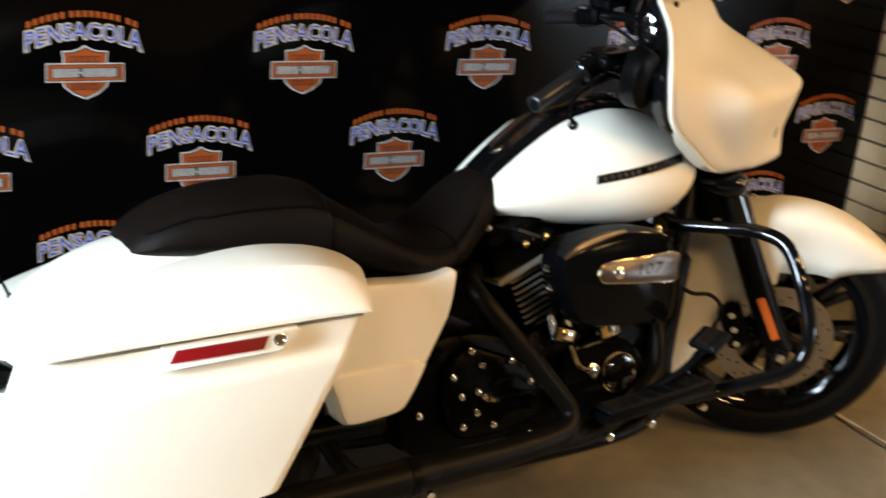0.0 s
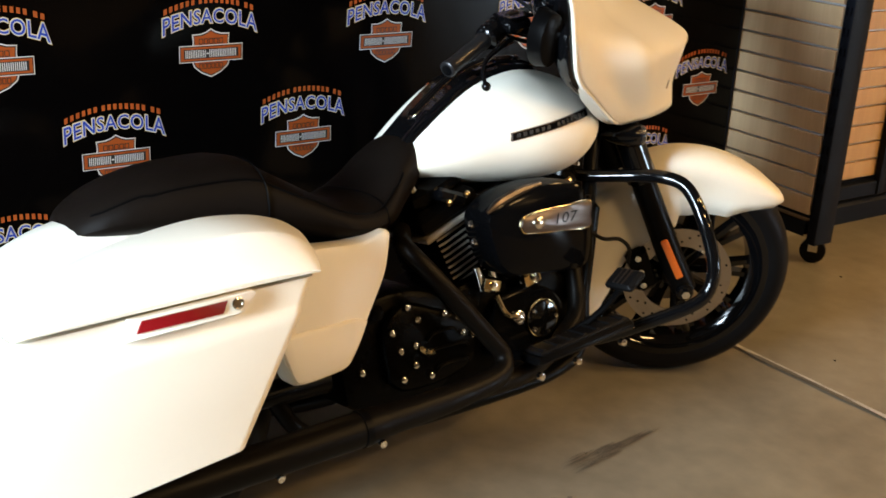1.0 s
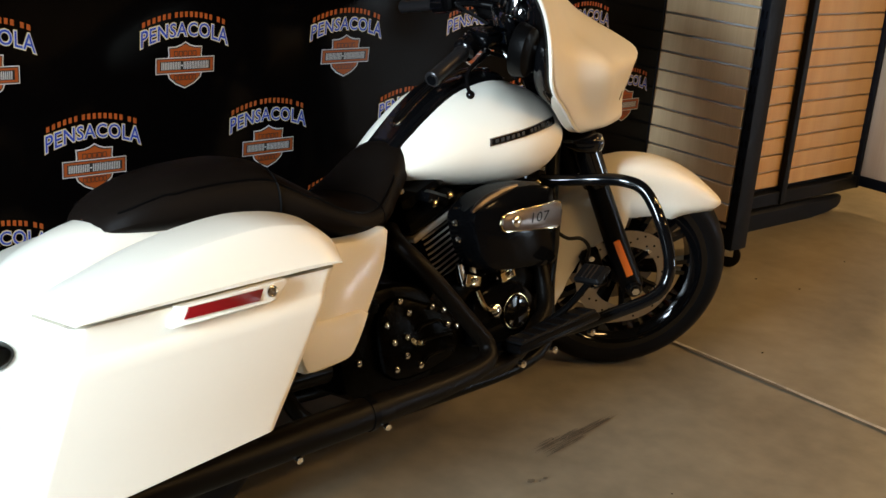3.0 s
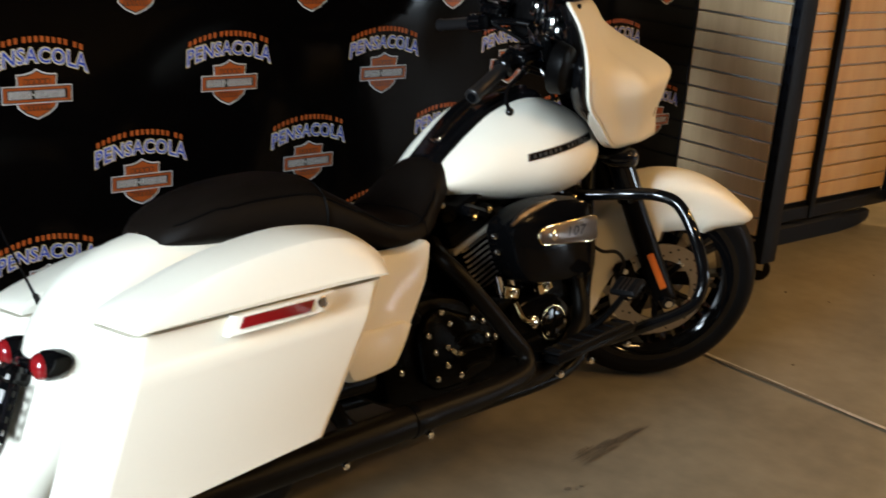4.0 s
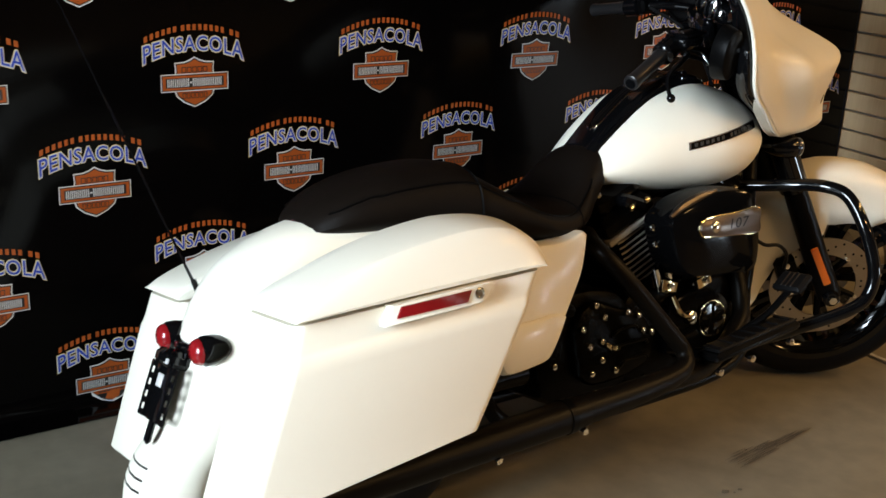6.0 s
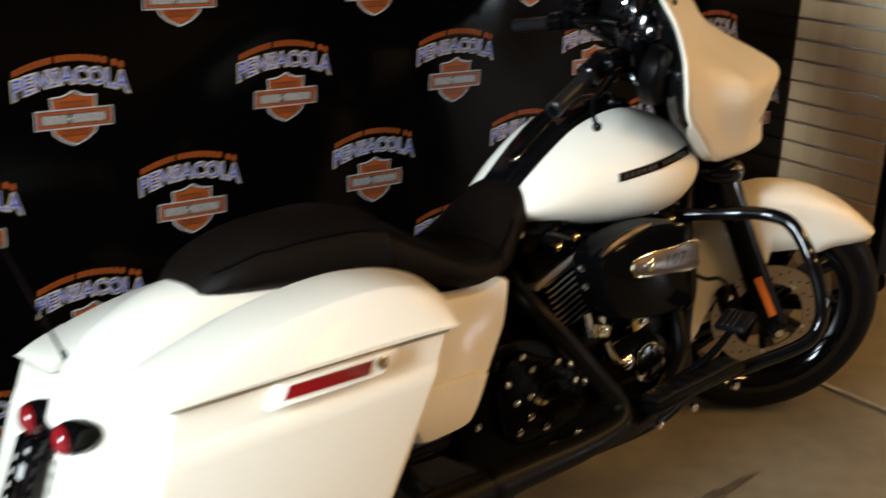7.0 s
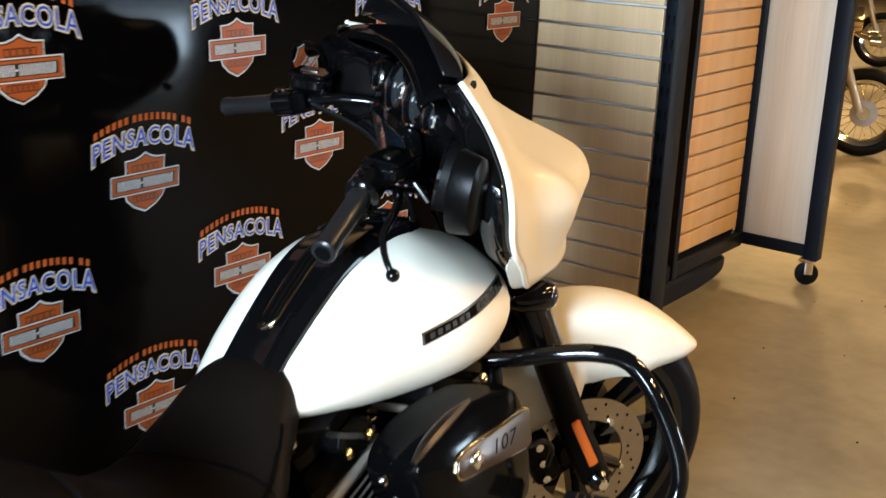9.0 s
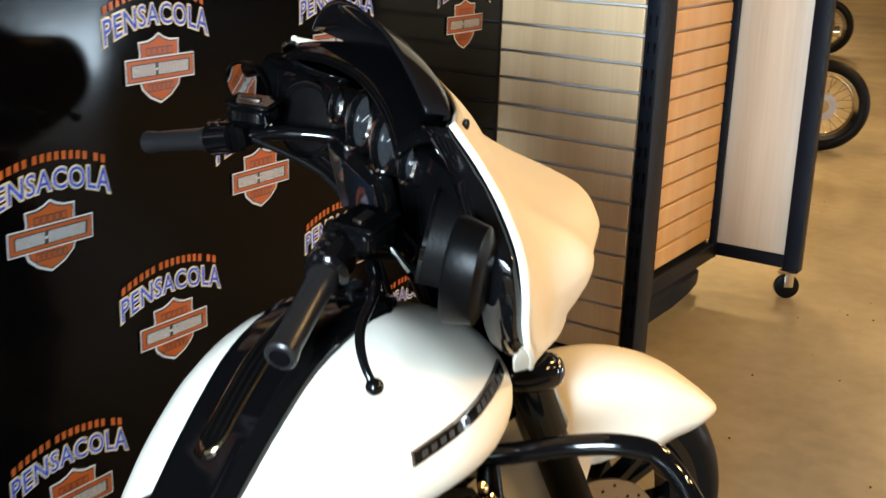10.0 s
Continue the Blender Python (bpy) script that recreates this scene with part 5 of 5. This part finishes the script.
# exhaust
for side in (-1, 1):
    def sided(bm):
        return bm if side < 0 else flip(bm)
    if side < 0:
        part("header_pipe", tube([(-0.24, -0.08, 0.60), (-0.295, -0.17, 0.588), (-0.262, -0.22, 0.525), (-0.20, -0.235, 0.445), (-0.135, -0.245, 0.362), (-0.108, -0.255, 0.318), (-0.135, -0.27, 0.285), (-0.25, -0.28, 0.27), (-0.46, -0.285, 0.262)], [0.0205] * 6 + [0.024, 0.029, 0.034], 44, 14), "pipe", bike, "matt black exhaust header")
        part("header_pipe", tube([(0.20, -0.05, 0.58), (0.225, -0.10, 0.50), (0.217, -0.13, 0.433), (0.193, -0.16, 0.344), (0.134, -0.18, 0.303), (0.069, -0.20, 0.275), (-0.06, -0.25, 0.262), (-0.25, -0.285, 0.27)], 0.022, 40, 14), "pipe", bike, "matt black exhaust header")
    muf = part("muffler", sided(lathe([(0, 0.034), (0.02, 0.0365), (0.10, 0.037), (0.76, 0.036), (0.79, 0.034), (0.795, 0.030), (0.70, 0.028)], axis((-0.45, -0.285, 0.262), (-1, -0.015, -0.03)), 26)), "pipe", bike, "long matt black muffler")
    for x in (-0.50, -0.78):
        part("muffler_clamp", sided(lathe([(-0.008, 0.039), (0.008, 0.039)], axis((x, -0.2862, 0.262 + 0.03 * (x + 0.45)), (-1, 0, -0.03)), 26)), "satin", muf)
    for x, z in ((-0.47, 0.230), (-0.70, 0.222)):
        part("clamp_bolt", sided(lathe([(0, 0.008), (0.012, 0.008), (0.013, 0)], axis((x, -0.305, z), (0, -1, -0.3)), 8)), "chrome", muf)
    # footboard, guard and pedal
    board = part("footboard", sided(block(pose(0.10, -0.268, 0.312, 0, -6, 0), 0.30, 0.072, 0.022, 0.010)), "satin", bike, "black footboard with rubber pad")
    part("board_pad", sided(block(pose(0.10, -0.268, 0.327, 0, -6, 0), 0.275, 0.06, 0.010, 0.004)), "rubber", board)
    for k in range(7):
        part("pad_rib", sided(block(pose(-0.02 + 0.04 * k, -0.268, 0.3195 + 0.0042 * k, 0, -6, 0), 0.012, 0.052, 0.006, 0.002)), "rubber", board)
    part("board_bracket", sided(tube([(0.0, -0.13, 0.27), (0.0, -0.26, 0.30)], 0.014, 4, 10)), "satin", board)
    for x in (-0.05, 0.06, 0.2):
        part("board_bolt", sided(lathe([(0, 0.009), (0.012, 0.009), (0.014, 0)], axis((x, -0.303, 0.285 + 0.1 * (x - 0.1)), (0, -1, 0)), 8)), "chrome", board)
    guard = part("engine_guard", sided(tube([(0.30, -0.03, 0.655), (0.336, -0.10, 0.652), (0.385, -0.18, 0.653), (0.412, -0.25, 0.650), (0.436, -0.30, 0.625), (0.441, -0.345, 0.548), (0.450, -0.366, 0.45), (0.440, -0.360, 0.385), (0.404, -0.335, 0.346), (0.316, -0.25, 0.302), (0.262, -0.19, 0.275), (0.20, -0.13, 0.26)], 0.0165, 60, 14)), "black", bike, "gloss black tubular engine guard")
    part("guard_badge", sided(block(axis((0.440, -0.336, 0.59), (0.3, -0.95, 0.2)), 0.02, 0.028, 0.003, 0.001)), "gold", guard)
part("brake_lever", tube([(0.10, -0.20, 0.30), (0.17, -0.26, 0.36), (0.228, -0.292, 0.425)], 0.009, 10, 8), "satin", bike)
pedal = part("brake_pedal", block(pose(0.228, -0.294, 0.437, 0, -35, 0), 0.06, 0.085, 0.022, 0.007), "rubber", bike, "rubber brake pedal pad with bright ribs")
for k in (-1, 0, 1):
    part("pedal_rib", block(pose(0.228, -0.294, 0.437, 0, -35, 0) @ Matrix.Translation((0.0, 0.014 * k, 0.0115)), 0.046, 0.004, 0.003, 0.001), "plate", pedal)

# chassis
for s in (-1, 1):
    part("frame_tube", tube([(0.40, s * 0.03, 0.80), (0.33, s * 0.07, 0.62), (0.26, s * 0.11, 0.38), (0.20, s * 0.13, 0.22), (-0.1, s * 0.14, 0.19), (-0.5, s * 0.13, 0.2), (-0.62, s * 0.12, 0.32)], 0.019, 40, 12), "satin", bike)
    part("swingarm", tube([(-0.48, s * 0.11, 0.32), (-0.70, s * 0.13, 0.325), (-0.92, s * 0.12, 0.325)], [0.03, 0.026, 0.024], 12, 12), "satin", bike)
part("radiator_cover", block(pose(0.295, 0, 0.42, 0, 12, 0), 0.035, 0.20, 0.34, 0.012), "satin", bike)
part("backbone", tube([(0.38, 0, 0.80), (0.1, 0, 0.70), (-0.3, 0, 0.62), (-0.62, 0, 0.62)], 0.04, 16, 12), "satin", bike)
part("seat_rail_box", block(pose(-0.62, 0, 0.55), 0.5, 0.22, 0.2, 0.03), "satin", bike)
part("harness", tube([(0.26, -0.145, 0.53), (0.30, -0.15, 0.505), (0.35, -0.152, 0.497), (0.395, -0.14, 0.465), (0.42, -0.11, 0.42)], 0.005, 20, 8), "rubber", bike)
part("harness", tube([(0.255, -0.15, 0.62), (0.25, -0.155, 0.5), (0.225, -0.155, 0.39), (0.20, -0.14, 0.30)], 0.006, 20, 8), "rubber", bike)
part("side_stand", tube([(-0.02, 0.15, 0.20), (-0.04, 0.24, 0.11), (-0.05, 0.30, 0.075)], 0.012, 10, 10), "satin", bike, "black side stand")

# ---- parked motorcycle in the distance ----
FAR = Matrix.Translation((6.19, 0.86, 0)) @ Matrix.Rotation(radians(-72), 4, "Z")
far = thing("motorcycle", "chrome-laden cruiser parked further along the showroom", "motorcycle", FAR, "parked motorcycles")
m = axis((0, 0, 0.282), (0, 1, 0))
fw = part("front_wheel", lathe([(-0.06, 0), (-0.06, 0.04), (0.06, 0.04), (0.06, 0)], m, 20), "gold", far, "chrome wire-spoked front wheel")
part("tyre", lathe([(0.045 * math.cos(a), 0.240 + 0.042 * math.sin(a)) for a in np.linspace(0, 2 * math.pi, 14, endpoint=False)], m, 56, closed=True), "rubber", fw)
part("rim", lathe([(-0.040, 0.212), (-0.034, 0.205), (-0.026, 0.186), (-0.012, 0.176), (0.012, 0.176), (0.026, 0.186), (0.034, 0.205), (0.040, 0.212)], m, 56, closed=True), "chrome", fw, "polished chrome rim")
for k in range(28):
    a, b = 2 * math.pi * k / 28, 2 * math.pi * (k + (2 if k % 2 else -2)) / 28
    s = 0.03 if k % 2 else -0.03
    part("spoke", tube([m @ Vector((0.04 * math.cos(a), 0.04 * math.sin(a), s)), m @ Vector((0.195 * math.cos(b), 0.195 * math.sin(b), s * 0.2))], 0.0022, 2, 5, smooth=False), "gold", fw)
part("brake_disc", lathe([(-0.058, 0.03), (-0.052, 0.03), (-0.052, 0.085), (-0.058, 0.085)], m, 32, closed=True), "steel", fw)
for s in (-1, 1):
    part("fork_leg", tube([(-0.03, s * 0.085, 0.29), (-0.14, s * 0.085, 0.58), (-0.145, s * 0.085, 0.60), (-0.25, s * 0.085, 0.92)], [0.026, 0.028, 0.020, 0.020], 16, 12), "fork_metal", far, "polished fork leg")
part("headlight", lathe([(-0.1, 0.03), (-0.06, 0.08), (0.04, 0.09), (0.05, 0.085), (0.055, 0)], axis((-0.13, 0, 0.85), (1, 0, 0)), 24), "gold", far, "chrome headlight")
for s in (-1, 1):
    part("turn_signal", lathe([(-0.04, 0), (-0.03, 0.03), (0.03, 0.034), (0.035, 0)], axis((0.0, s * 0.16, 0.745), (1, 0, 0)), 16), "gold", far)
    part("signal_stem", tube([(-0.02, s * 0.16, 0.75), (-0.12, s * 0.10, 0.78), (-0.17, s * 0.07, 0.80)], 0.012, 8, 8), "gold", far)
part("handlebar", tube([(-0.5, 0.42, 1.06), (-0.35, 0.3, 1.08), (-0.3, 0, 1.0), (-0.35, -0.3, 1.08), (-0.5, -0.42, 1.06)], 0.014, 30, 10), "gold", far)
part("fuel_tank", lathe([(0, 0.02), (0.06, 0.11), (0.2, 0.15), (0.4, 0.12), (0.55, 0.03)], axis((-0.36, 0, 0.78), (-1, 0, -0.1)), 24), "black", far)
part("engine", slab(smooth_outline([(-0.85, 0.25), (-0.85, 0.6), (-0.6, 0.66), (-0.4, 0.6), (-0.38, 0.28), (-0.6, 0.2)], 30), -0.17, 0.17, 0.04), "gold", far, "chrome engine")
part("frame_tube", tube([(-0.28, 0, 0.85), (-0.36, 0, 0.5), (-0.42, 0, 0.2), (-1.0, 0, 0.18), (-1.2, 0, 0.32)], 0.022, 24, 10), "black", far)
part("seat", lathe([(0, 0.05), (0.05, 0.12), (0.3, 0.14), (0.6, 0.12), (0.65, 0.03)], axis((-0.85, 0, 0.66), (-1, 0, 0.05)) @ Matrix.Diagonal((0.5, 1, 1, 1)), 20), "leather", far)
m = axis((-1.55, 0, 0.30), (0, 1, 0))
part("rear_wheel", lathe([(0.07 * math.cos(a), 0.235 + 0.065 * math.sin(a)) for a in np.linspace(0, 2 * math.pi, 14, endpoint=False)], m, 40, closed=True), "rubber", far)
part("rear_fender", loft([[Vector((-1.55 + 0.34 * math.cos(a) * k, y, 0.30 + 0.34 * math.sin(a) * k)) for y, k in ((-0.1, 0.9), (-0.07, 1.0), (0, 1.03), (0.07, 1.0), (0.1, 0.9))] for a in np.linspace(0.5, 2.9, 16)], closed=False), "black", far, shell=0.004)
copy_thing(far, Matrix.Translation((11.2, 2.1, 0)) @ Matrix.Rotation(radians(-80), 4, "Z"))
